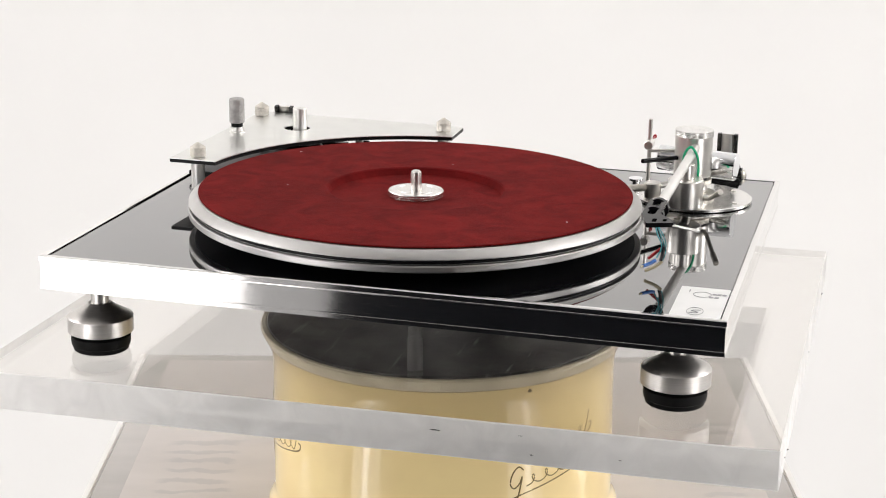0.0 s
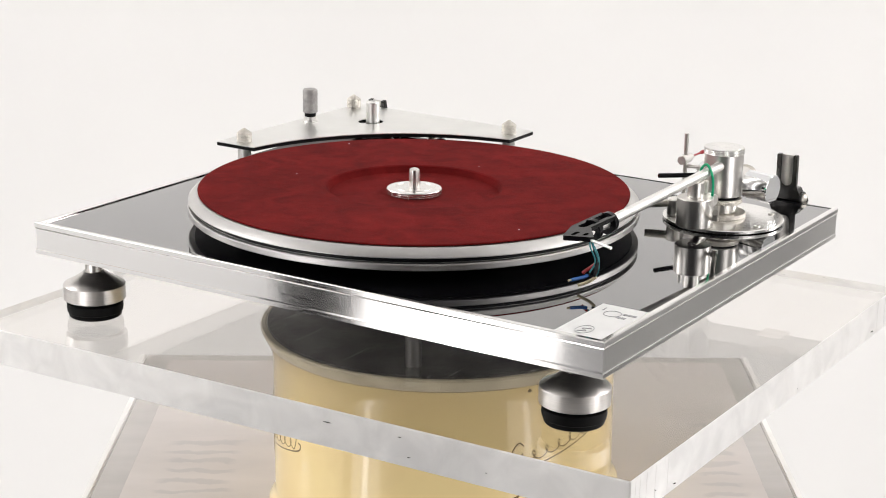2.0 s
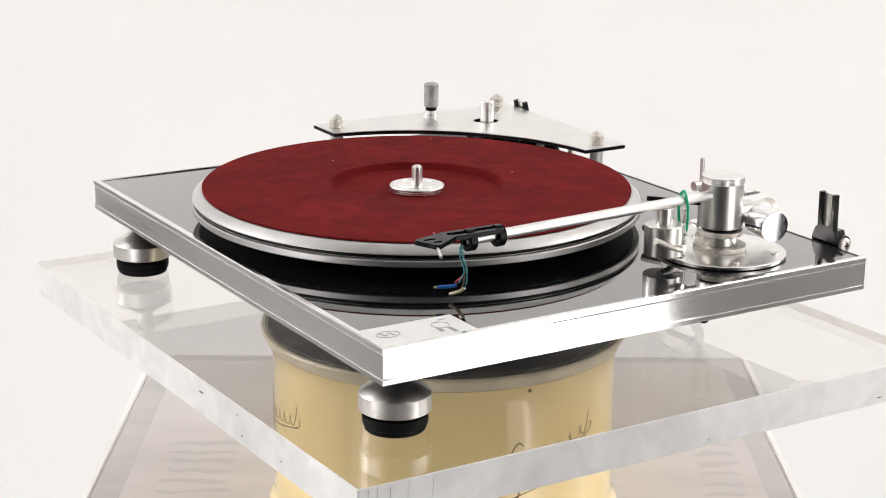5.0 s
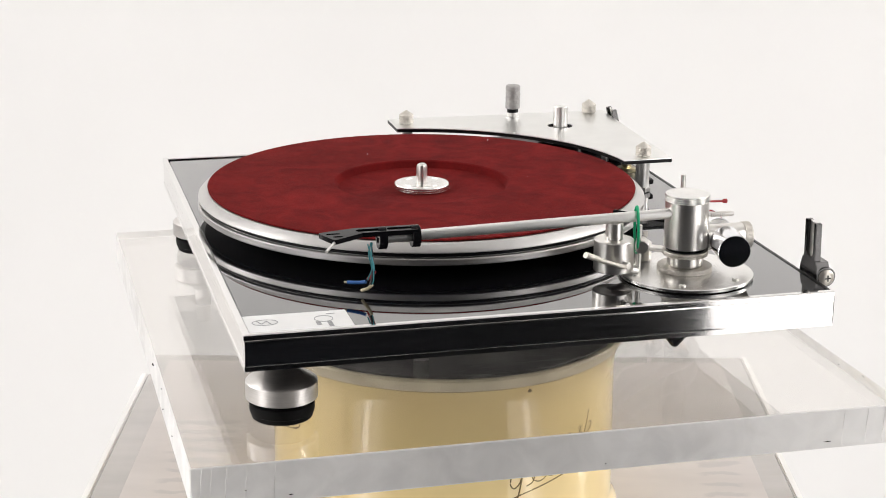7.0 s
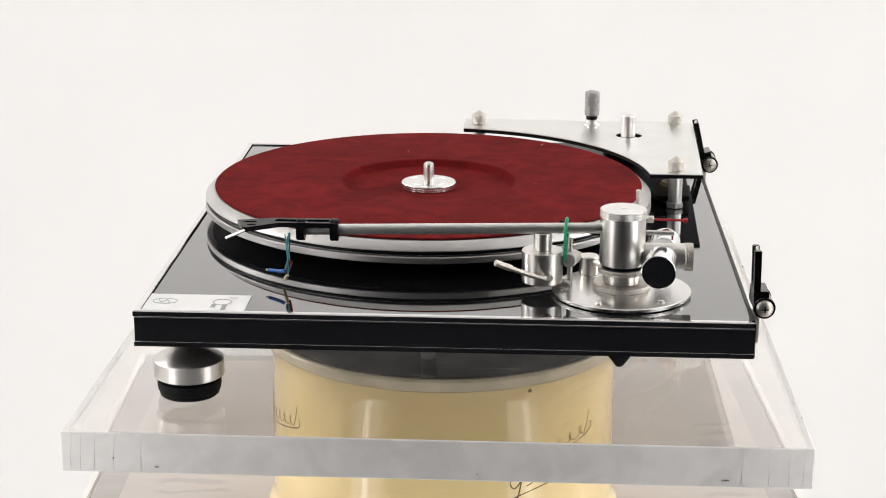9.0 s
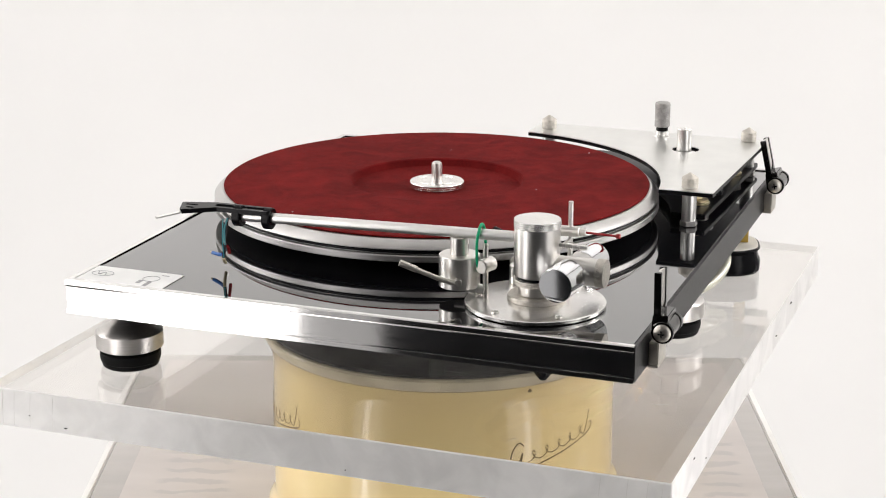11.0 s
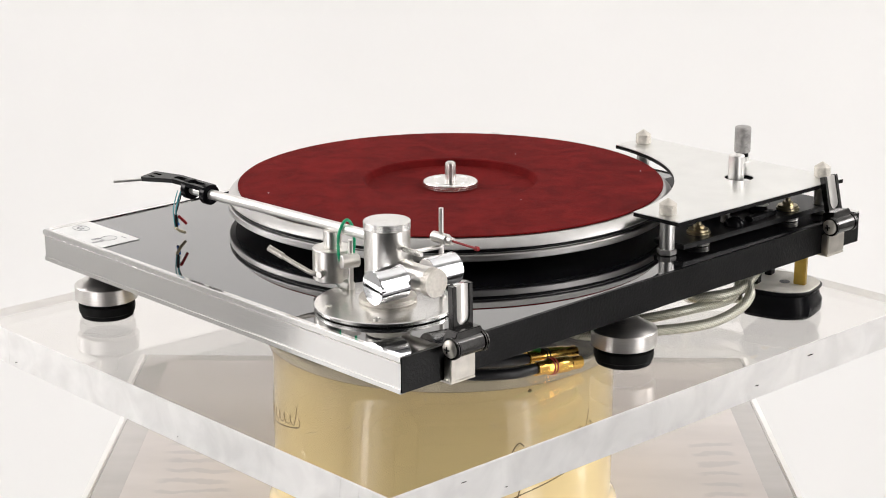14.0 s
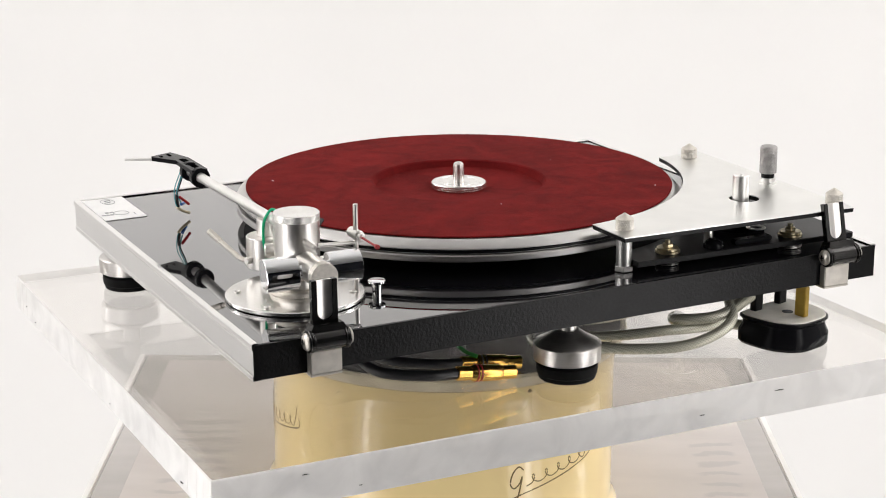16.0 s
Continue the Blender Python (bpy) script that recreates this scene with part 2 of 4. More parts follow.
def add_nap(m, scale, low, high, warp=0.0):
    """Fine light and dark fibres over a material's colour."""
    nt = m.node_tree
    b = nt.nodes["Principled BSDF"]
    src = b.inputs["Base Color"].links[0].from_socket
    tc = nt.nodes.new("ShaderNodeTexCoord")
    n = nt.nodes.new("ShaderNodeTexNoise")
    n.inputs["Scale"].default_value, n.inputs["Detail"].default_value = scale, 4
    n.inputs["Distortion"].default_value = warp
    nt.links.new(tc.outputs["Object"], n.inputs["Vector"])
    r = nt.nodes.new("ShaderNodeMapRange")
    r.inputs["From Min"].default_value, r.inputs["From Max"].default_value = 0.3, 0.7
    r.inputs["To Min"].default_value, r.inputs["To Max"].default_value = low, high
    nt.links.new(n.outputs["Fac"], r.inputs["Value"])
    mx = nt.nodes.new("ShaderNodeVectorMath")
    mx.operation = "SCALE"
    nt.links.new(src, mx.inputs[0])
    nt.links.new(r.outputs[0], mx.inputs["Scale"])
    nt.links.new(mx.outputs[0], b.inputs["Base Color"])


add_nap(SUEDE, 700, 0.90, 1.10)
add_nap(SUEDE, 170, 0.95, 1.05)
add_nap(SUEDE, 34, 0.74, 1.20, 1.2)
add_nap(SUEDE, 10, 0.86, 1.12, 0.6)
add_nap(LEATHER, 500, 0.6, 1.5)
HOSE = braid_material()

# ---------------------------------------------------------------- mesh tools


def finish(bm, angle=32):
    bmesh.ops.recalc_face_normals(bm, faces=bm.faces)
    for f in bm.faces:
        f.smooth = True
    for e in bm.edges:
        e.smooth = not (len(e.link_faces) == 2 and e.calc_face_angle(0) > radians(angle))
    return bm


def part(name, bm, mat, parent=None, label="", at=None, angle=32):
    """Links a bmesh as one mesh object under parent; at: a pose in the parent's space."""
    me = bpy.data.meshes.new(name)
    finish(bm, angle).to_mesh(me)
    bm.free()
    for m in (mat if isinstance(mat, (list, tuple)) else [mat]):
        me.materials.append(m)
    ob = new(name, me)
    if parent is not None:
        ob.parent = parent
    if at is not None:
        ob.matrix_basis = at
    return tagged(ob, label) if label else ob


def empty(name, label, category, group="", kind=""):
    return tagged(new(name), label, category, group, kind)


def lathe(profile, n=64, closed=False, knurl=None, bm=None):
    """Turns (r, z) points about z. knurl: (first, last, depth): profile points between them get rows of small points."""
    bm = bm or bmesh.new()
    rings = []
    for k, (r, z) in enumerate(profile):
        if r < 1e-7:
            rings.append([bm.verts.new((0, 0, z))])
            continue
        ring = []
        for i in range(n):
            cut = knurl and knurl[0] <= k <= knurl[1] and ((k - knurl[0]) % 2 or (i + (k - knurl[0]) // 2) % 2)
            rr = r - (knurl[2] if cut else 0)
            a = 2 * math.pi * i / n
            ring.append(bm.verts.new((rr * math.cos(a), rr * math.sin(a), z)))
        rings.append(ring)
    pairs = list(zip(rings, rings[1:]))
    if closed:
        pairs.append((rings[-1], rings[0]))
    for a, b in pairs:
        for i in range(n):
            j = (i + 1) % n
            if len(a) == 1 and len(b) == 1:
                continue
            if len(a) == 1:
                bm.faces.new((a[0], b[i], b[j]))
            elif len(b) == 1:
                bm.faces.new((a[i], a[j], b[0]))
            else:
                bm.faces.new((a[i], a[j], b[j], b[i]))
    return bm


def cyl(r, z0, z1, n=40, ch=None, knurl=0.0):
    """A closed cylinder with chamfered rims."""
    ch = min(r, z1 - z0) * 0.12 if ch is None else ch
    wall = diamonds(r, z0 + ch, z1 - ch, n) if knurl else [(r, z0 + ch), (r, z1 - ch)]
    return lathe([(0, z0), (r - ch, z0), *wall, (r - ch, z1), (0, z1)], n,
                 knurl=(2, 1 + len(wall), knurl) if knurl else None)


def diamonds(r, z0, z1, n):
    """Profile rows of a cross-cut grip whose points lie as far apart upwards as round the rim."""
    rows = max(2, round((z1 - z0) / (2 * math.pi * r / n)) + 1)
    return [(r, z0 + (z1 - z0) * k / (rows - 1)) for k in range(rows)]


def along(p, q):
    """A pose whose z runs from p to q."""
    p, q = Vector(p), Vector(q)
    return Matrix.Translation(p) @ (q - p).to_track_quat("Z", "Y").to_matrix().to_4x4(), (q - p).length


def rod(name, p, q, r, mat, parent, label="", n=20, ch=None, knurl=0.0):
    m, length = along(p, q)
    return part(name, cyl(r, 0, length, n, ch, knurl), mat, parent, label, m)


def block(x0, x1, y0, y1, z0, z1, bevel=0.0005, seg=2, bm=None):
    b = bmesh.new()
    v = [b.verts.new((x, y, z)) for z in (z0, z1) for y in (y0, y1) for x in (x0, x1)]
    for f in ((0, 1, 3, 2), (4, 5, 7, 6), (0, 1, 5, 4), (2, 3, 7, 6), (0, 2, 6, 4), (1, 3, 7, 5)):
        b.faces.new([v[i] for i in f])
    bmesh.ops.recalc_face_normals(b, faces=b.faces)
    if bevel:
        bmesh.ops.bevel(b, geom=list(b.edges), offset=bevel, segments=seg, affect="EDGES")
    return b


def prism(outline, z0, z1, bevel=0.0):
    """An upright prism on a flat outline of (x, y)."""
    b = bmesh.new()
    lo = [b.verts.new((x, y, z0)) for x, y in outline]
    hi = [b.verts.new((x, y, z1)) for x, y in outline]
    b.faces.new(lo)
    b.faces.new(hi)
    n = len(lo)
    for i in range(n):
        b.faces.new((lo[i], lo[(i + 1) % n], hi[(i + 1) % n], hi[i]))
    bmesh.ops.recalc_face_normals(b, faces=b.faces)
    if bevel:
        bmesh.ops.bevel(b, geom=[e for e in b.edges if e.calc_face_angle(0) > 0.5], offset=bevel, segments=2, affect="EDGES")
    return b


def smooth_path(points, steps=10):
    """Catmull-Rom through the points."""
    p = [Vector(q) for q in points]
    p = [2 * p[0] - p[1], *p, 2 * p[-1] - p[-2]]
    out = []
    for a, b, c, d in zip(p, p[1:], p[2:], p[3:]):
        for i in range(steps):
            t = i / steps
            out.append(0.5 * (2 * b + (c - a) * t + (2 * a - 5 * b + 4 * c - d) * t * t + (3 * b - a - 3 * c + d) * t ** 3))
    return out + [p[-2]]


def hose(points, r, n=10, steps=10, flat=1.0):
    """A round (or flattened) tube along a smooth path, closed at both ends."""
    path = smooth_path(points, steps)
    bm = bmesh.new()
    up, rings = Vector((0, 0, 1)), []
    for i, c in enumerate(path):
        d = (path[min(i + 1, len(path) - 1)] - path[max(i - 1, 0)]).normalized()
        s = d.cross(up)
        s = s.normalized() if s.length > 0.05 else d.cross(Vector((0, 1, 0))).normalized()
        t = s.cross(d)
        rings.append([bm.verts.new(c + r * (math.cos(a) * s + flat * math.sin(a) * t))
                      for a in (2 * math.pi * k / n for k in range(n))])
    for a, b in zip(rings, rings[1:]):
        for k in range(n):
            bm.faces.new((a[k], a[(k + 1) % n], b[(k + 1) % n], b[k]))
    bm.faces.new(rings[0])
    bm.faces.new(rings[-1])
    return bm


# ---------------------------------------------------------------- studio
FLOOR_Z = -0.95


def studio():
    # sweep of white paper: floor, curve and wall in one sheet
    bm = bmesh.new()
    prof = [(-0.55, FLOOR_Z), (0.9, FLOOR_Z)]
    prof += [(0.9 + 1.0 * math.sin(a), FLOOR_Z + 1.0 - 1.0 * math.cos(a)) for a in (math.pi / 2 * k / 16 for k in range(1, 17))]
    prof += [(1.9, 1.9)]
    rows = [[bm.verts.new((x, y, z)) for x in (-2.3, 2.3)] for y, z in prof]
    back = [[bm.verts.new((x, y + (0.03 if y > 0.9 else 0), z - 0.03)) for x in (-2.3, 2.3)] for y, z in prof]
    for a, b in zip(rows, rows[1:]):
        bm.faces.new((a[0], a[1], b[1], b[0]))
    for a, b in zip(back, back[1:]):
        bm.faces.new((a[0], a[1], b[1], b[0]))
    ob = part("backdrop", bm, WHITE)
    tagged(ob, "seamless white studio backdrop sweeping down to the floor", "backdrop", kind="structure")
    tagged(part("floor", block(-2.55, 2.55, -2.8, 1.95, FLOOR_Z - 0.14, FLOOR_Z - 0.04, 0), DARKFLOOR), "plain dark grey studio floor", "floor", kind="structure")
    for name, b, m, lab in (("wall_west", block(-2.55, -2.4, -1.25, 1.95, FLOOR_Z, 1.9, 0), WALLSIDE, "plain white painted studio side wall"),
                            ("wall_east", block(2.4, 2.55, -1.25, 1.95, FLOOR_Z, 1.9, 0), WALLSIDE, "plain white painted studio side wall"),
                            ("wall_southwest", block(-2.55, -2.4, -2.6, -1.25, FLOOR_Z, 1.9, 0), CURTAIN, "plain dark curtained wall of the studio"),
                            ("wall_southeast", block(2.4, 2.55, -2.6, -1.25, FLOOR_Z, 1.9, 0), CURTAIN, "plain dark curtained wall of the studio"),
                            ("wall_north", block(-2.55, 2.55, 1.95, 2.05, FLOOR_Z, 1.9, 0), CURTAIN, "plain dark curtained wall of the studio"),
                            ("wall_south", block(-2.55, 2.55, -2.8, -2.6, FLOOR_Z, 1.9, 0), CURTAIN, "plain dark curtained wall of the studio"),
                            ("ceiling", block(-2.55, 2.55, -2.8, 1.95, 1.9, 2.0, 0), WALL, "plain pale grey studio ceiling")):
        tagged(part(name, b, m), lab, "wall" if "wall" in name else "ceiling", kind="structure")


def light_stand():
    t = empty("light_stand", "black upright light stand on the studio floor", "light stand")
    t.location = (-0.735, -0.397, FLOOR_Z)
    part("post", block(-0.012, 0.012, -0.034, 0.034, 0.02, 1.62, 0.003), BLACK, t)
    part("base_plate", cyl(0.11, -0.0002, 0.02, 48), BLACK, t)


TABLE_Z = -0.14


def stand():
    t = empty("display_stand", "grey-topped square display stand under the round drum", "stand")
    part("tabletop", block(-0.2505, 0.2505, -0.15, 0.255, TABLE_Z - 0.03, TABLE_Z - 0.001, 0.001), GREY, t)
    part("printed_sheet", block(-0.2290, 0.2310, -0.135, 0.238, TABLE_Z - 0.0009, TABLE_Z, 0.0002, 1), SHEET, t, "pinkish grey sheet with faded print")
    for x0, x1 in ((-0.2560, -0.2504), (0.2504, 0.2560)):
        part("edge_strip", block(x0, x1, -0.15, 0.255, TABLE_Z - 0.034, TABLE_Z - 0.0004, 0.0010), STRIP, t, "clear acrylic edge strip")
    part("pedestal", block(-0.22, 0.22, -0.125, 0.22, FLOOR_Z, TABLE_Z - 0.034, 0.002), WHITE, t)


def drum():
    d = empty("display_drum", "cream enamelled round drum standing on the grey stand", "drum")
    part("drum_body", lathe([(0, TABLE_Z), (0.1215, TABLE_Z), (0.1225, TABLE_Z + 0.003), (0.1195, TABLE_Z + 0.009), (0.118, TABLE_Z + 0.013),
                             (0.118, -0.050), (0.1187, -0.044), (0.1205, -0.038), (0.12215, -0.0346), (0.1210, -0.0330), (0, -0.0330)], 128), CREAM, d)
    # rim in a greyer cream than the drum body
    part("rim", lathe([(0, -0.0328), (0.1212, -0.0328), (0.12235, -0.0342), (0.1236, -0.0320), (0.1255, -0.0285),
                       (0.1260, -0.0268), (0.1250, -0.0255), (0.1226, -0.0255), (0.1222, -0.0264), (0, -0.0264)], 128), RIM_CREAM, d, "greyish pale rim of the drum")
    part("rim_line", lathe([(0.1222, -0.03445), (0.12230, -0.03445), (0.12235, -0.0343), (0.1222, -0.0343)], 128, closed=True), INK, d, "thin dark line round the rim")
    # flourishes painted on the side: loops and an underline, no letters
    def scroll(turn):
        at = lambda a, z: (0.1178 * math.sin(a + turn), -0.1178 * math.cos(a + turn), z)
        swoosh = [(0.455, -0.0760), (0.425, -0.0735), (0.390, -0.0775), (0.376, -0.0845), (0.400, -0.0880), (0.432, -0.0850), (0.447, -0.0805),
                  (0.430, -0.0910), (0.400, -0.1020), (0.362, -0.1075), (0.338, -0.1040), (0.360, -0.0975), (0.420, -0.0938), (0.580, -0.0895),
                  (0.744, -0.0855), (0.900, -0.0812), (0.965, -0.0780), (0.975, -0.0745), (0.955, -0.0735)]
        part("painted_scroll", hose([at(a, z) for a, z in swoosh], 0.00055, 6, 6), INK, d, "dark gold painted flourish")
        loops = [(0.475 + 0.43 * k / 60 + 0.026 * math.sin(2 * math.pi * k / 12), -0.0845 + 0.0085 * k / 60 - 0.0033 * math.cos(2 * math.pi * k / 12)) for k in range(61)]
        part("painted_scroll", hose([at(a, z) for a, z in loops[::2] + [(0.930, -0.0720), (0.945, -0.0650)]], 0.00045, 6, 4), INK, d, "dark gold painted flourish")
    scroll(0.0)
    scroll(-1.905)
    for a, z in ((0.47, -0.038),):
        m = Matrix.Rotation(a, 4, "Z") @ pose(0, -0.1203, z, 90)
        part("rivet", cyl(0.0013, 0, 0.001, 12), INK, d, "small dark rivet", m)


# ---------------------------------------------------------------- turning things
TURNING = []  # (thing, tilt in degrees)


def turning_disc():
    d = part("turning_disc", cyl(0.1214, -0.0262, -0.0244, 96, 0.0004), DISC)
    tagged(d, "scratched dark grey turning disc on the drum", "disc")
    TURNING.append((d, 0.0))


def slab():
    t = empty("acrylic_slab", "thick clear acrylic slab lying on the turning disc", "slab")
    bm = block(-0.2504, 0.2462, -0.2037, 0.2179, -0.024, 0, 0.0007, 1)
    for f in bm.faces:
        f.material_index = 0 if abs(f.normal.z) > 0.9 else 1
    ob = part("slab_body", bm, [GLASS, EDGE], t)
    ob.visible_shadow = False
    rnd = random.Random(5)
    for k in range(15):
        u = rnd.uniform(-0.2, 0.2)
        z = rnd.uniform(-0.020, -0.004)
        side = k % 4
        at = (u, -0.2038, z) if side == 0 else (0.2463, u, z) if side == 1 else (u, 0.2180, z) if side == 2 else (-0.2505, u, z)
        part("chip", lathe([(0, -0.0003), (rnd.uniform(0.0004, 0.0010), 0.0), (0, 0.0003)], 7), RUBBER, t, "tiny dark chip", Matrix.Translation(at) @ Matrix.Diagonal((1 if side % 2 else rnd.uniform(0.8, 4), rnd.uniform(0.8, 4) if side % 2 else 1, rnd.uniform(0.5, 1.0), 1)))
    # thin lines imitate upright inner reflections near the ends of the arm-side edge
    for y in (-0.1985, -0.1930, -0.1850, -0.1740, -0.1585, 0.2120, 0.2040, 0.1930, 0.1780):
        part("reflection_line", hose([(0.24618, y, -0.0228), (0.24618, y + 0.0003, -0.012), (0.24618, y + 0.0012, -0.0012)], 0.00016, 5, 3), ALU, t, "fine upright line imitating a reflection inside the edge")
    for k in range(9):
        x, y, a = rnd.uniform(-0.22, 0.22), rnd.choice((-1, 1)) * rnd.uniform(0.12, 0.19), rnd.uniform(0, 6.3)
        d = rnd.uniform(0.004, 0.012)
        pts = [(x + d * f * math.cos(a + f), y + d * f * math.sin(a + f), 0.0) for f in (0, 0.5, 1.0)]
        part("scratch", hose(pts, 0.00012, 5, 4), NICKEL, t, "fine surface scratch")
    TURNING.append((t, 0.0))


PX0, PX1, PY0, PY1 = -0.217, 0.209, -0.1678, 0.186   # plinth
TOP, BOT = 0.0621, 0.0422
ax_gland, ay_gland = 0.1395, 0.114
SX, SY = -0.0178, -0.0117                            # spindle


def trim_bar(length, mitre=(1, 1)):
    """An extruded edge trim along +x: lips at top and bottom, a hollowed face towards -y."""
    prof = [(0.0, BOT - 0.0005), (-0.0, BOT + 0.0022), (0.0003, BOT + 0.0024), (0.0004, BOT + 0.0032), (0.00045, (TOP + BOT) / 2),
            (0.0004, TOP - 0.0034), (0.0002, TOP - 0.0026), (-0.0002, TOP - 0.0022), (-0.0002, TOP + 0.0006), (0.0006, TOP + 0.0012),
            (0.0032, TOP + 0.0012), (0.0036, TOP + 0.0008), (0.0036, TOP - 0.003), (0.0040, BOT - 0.0005)]
    bm = bmesh.new()
    # mitred ends
    a = [bm.verts.new((y * mitre[0], y, z)) for y, z in prof]
    b = [bm.verts.new((length - y * mitre[1], y, z)) for y, z in prof]
    n = len(prof)
    for i in range(n):
        bm.faces.new((a[i], a[(i + 1) % n], b[(i + 1) % n], b[i]))
    bm.faces.new(a)
    bm.faces.new(b)
    return bm


def foot(parent, x, y):
    z = 0.0127 * x + 0.0003
    f = part("foot", lathe([(0, z + 0.0115), (0.0196, z + 0.0115), (0.0208, z + 0.0122), (0.0208, z + 0.0218), (0.0202, z + 0.0226),
                            (0.0140, z + 0.0258), (0.0082, z + 0.0298), (0.0070, z + 0.0308), (0.0, z + 0.0308)], 72), FOOT, parent,
             "turned metal cone foot", pose(x, y, 0))
    part("stem", cyl(0.0058, z + 0.0306, 0.0435, 32, 0.0002), STEEL, f)
    part("rubber_pad", lathe([(0, z + 0.0095), (0.0172, z + 0.0098), (0.0188, z + 0.0092), (0.0190, z + 0.006), (0.0186, z + 0.0035),
                              (0.0178, z + 0.003), (0.0176, z + 0.0006), (0.017, z), (0, z)], 56), RUBBER, f, "black rubber foot pad")
    part("washer", cyl(0.0166, z + 0.0096, z + 0.0114, 40), BLACK, f)
    return f


def record_player():
    p = empty("record_player", "black acrylic record player with brushed aluminium trim on a clear slab", "record player")
    TURNING.append((p, TILT))
    part("plinth_body", block(PX0 + 0.004, PX1 - 0.004, PY0 + 0.004, PY1 - 0.0016, BOT, TOP - 0.0035, 0.0004), LEATHER, p, "black textured plinth body")
    # rear panel: a thin skin laps over the ends of the side trims
    xa, xb = PX0 + 0.0042, PX1 - 0.0042
    part("rear_panel", prism([(xa, PY1 - 0.0014), (xb, PY1 - 0.0014), (xb, PY1 + 0.0002), (PX1 - 0.0007, PY1 + 0.0002), (PX1 - 0.0007, PY1 + 0.0006),
                              (PX0 + 0.0007, PY1 + 0.0006), (PX0 + 0.0007, PY1 + 0.0002), (xa, PY1 + 0.0002)], BOT, TOP + 0.0002), LEATHER, p, "black textured rear panel")
    part("top_panel", block(PX0 + 0.0042, PX1 - 0.0042, PY0 + 0.0042, PY1 - 0.0016, TOP - 0.0033, TOP, 0.0004), ACRYLIC, p, "glossy black acrylic top panel")
    part("front_trim", trim_bar(PX1 - PX0), TRIM_X, p, "brushed aluminium edge trim", pose(PX0, PY0, 0), 4)
    part("side_trim", trim_bar(PY1 - PY0, (1, 0)), TRIM_X, p, "brushed aluminium edge trim", pose(PX1, PY0, 0, 0, 0, 90), 4)
    part("side_trim", trim_bar(PY1 - PY0, (0, 1)), TRIM_X, p, "brushed aluminium edge trim", pose(PX0, PY1, 0, 0, 0, -90), 4)
    for x, y in ((0.179, -0.1425), (-0.1885, -0.1436), (-0.0047, 0.1588)):
        foot(p, x, y)
    part("bearing_housing", lathe([(0, 0.006), (0.0042, 0.006), (0.0046, 0.0065), (0.0046, 0.02), (0.0056, 0.021), (0.0056, BOT + 0.001), (0, BOT + 0.001)], 32), ALU, p, "bright steel bearing housing", pose(SX, SY, 0))
    part("cable_gland", lathe([(0, 0.0100), (0.0022, 0.0108), (0.0065, 0.0165), (0.0078, 0.0190), (0.0078, BOT + 0.001), (0, BOT + 0.001)], 24), PLASTIC, p, "dark cable gland", pose(ax_gland, ay_gland, 0))
    label_card(p)
    platter(p)
    motor_cover(p)
    tonearm(p)
    for x, lean in ((0.1682, 1), (-0.1822, 13)):
        hinge(p, x, lean)


def label_card(p):
    c = part("name_card", block(0.1752, 0.2046, -0.1638, -0.1045, TOP + 0.0001, TOP + 0.0006, 0.0001, 1), CARD, p, "white name card with grey print")
    z = TOP + 0.0008
    ring = lambda r, w: lathe([(r, -0.0001), (r + w, -0.0001), (r + w, 0.0001), (r, 0.0001)], 48, closed=True)
    part("printed_ring", ring(0.0050, 0.0004), PRINT, c, "", pose(0.1892, -0.1195, z))
    for x0, x1, y in ((0.1950, 0.1974, -0.1172), (0.1979, 0.2003, -0.1172), (0.2008, 0.2032, -0.1172), (0.1936, 0.1962, -0.1236), (0.1968, 0.1994, -0.1236)):
        part("printed_bar", block(x0, x1, y - 0.0013, y + 0.0013, z - 0.0001, z + 0.0001, 0), PRINT, c)
    part("printed_bar", block(0.1808, 0.1815, -0.1165, -0.1115, z - 0.0001, z + 0.0001, 0), PRINT, c)
    part("printed_ring", ring(0.0046, 0.0003), PRINT, c, "", Matrix.Translation((0.189, -0.153, z)) @ Matrix.Diagonal((1, 1.5, 1, 1)))
    part("printed_bar", hose([(0.186, -0.157, z), (0.191, -0.155, z), (0.187, -0.152, z), (0.192, -0.150, z)], 0.00025, 5, 5), PRINT, c)


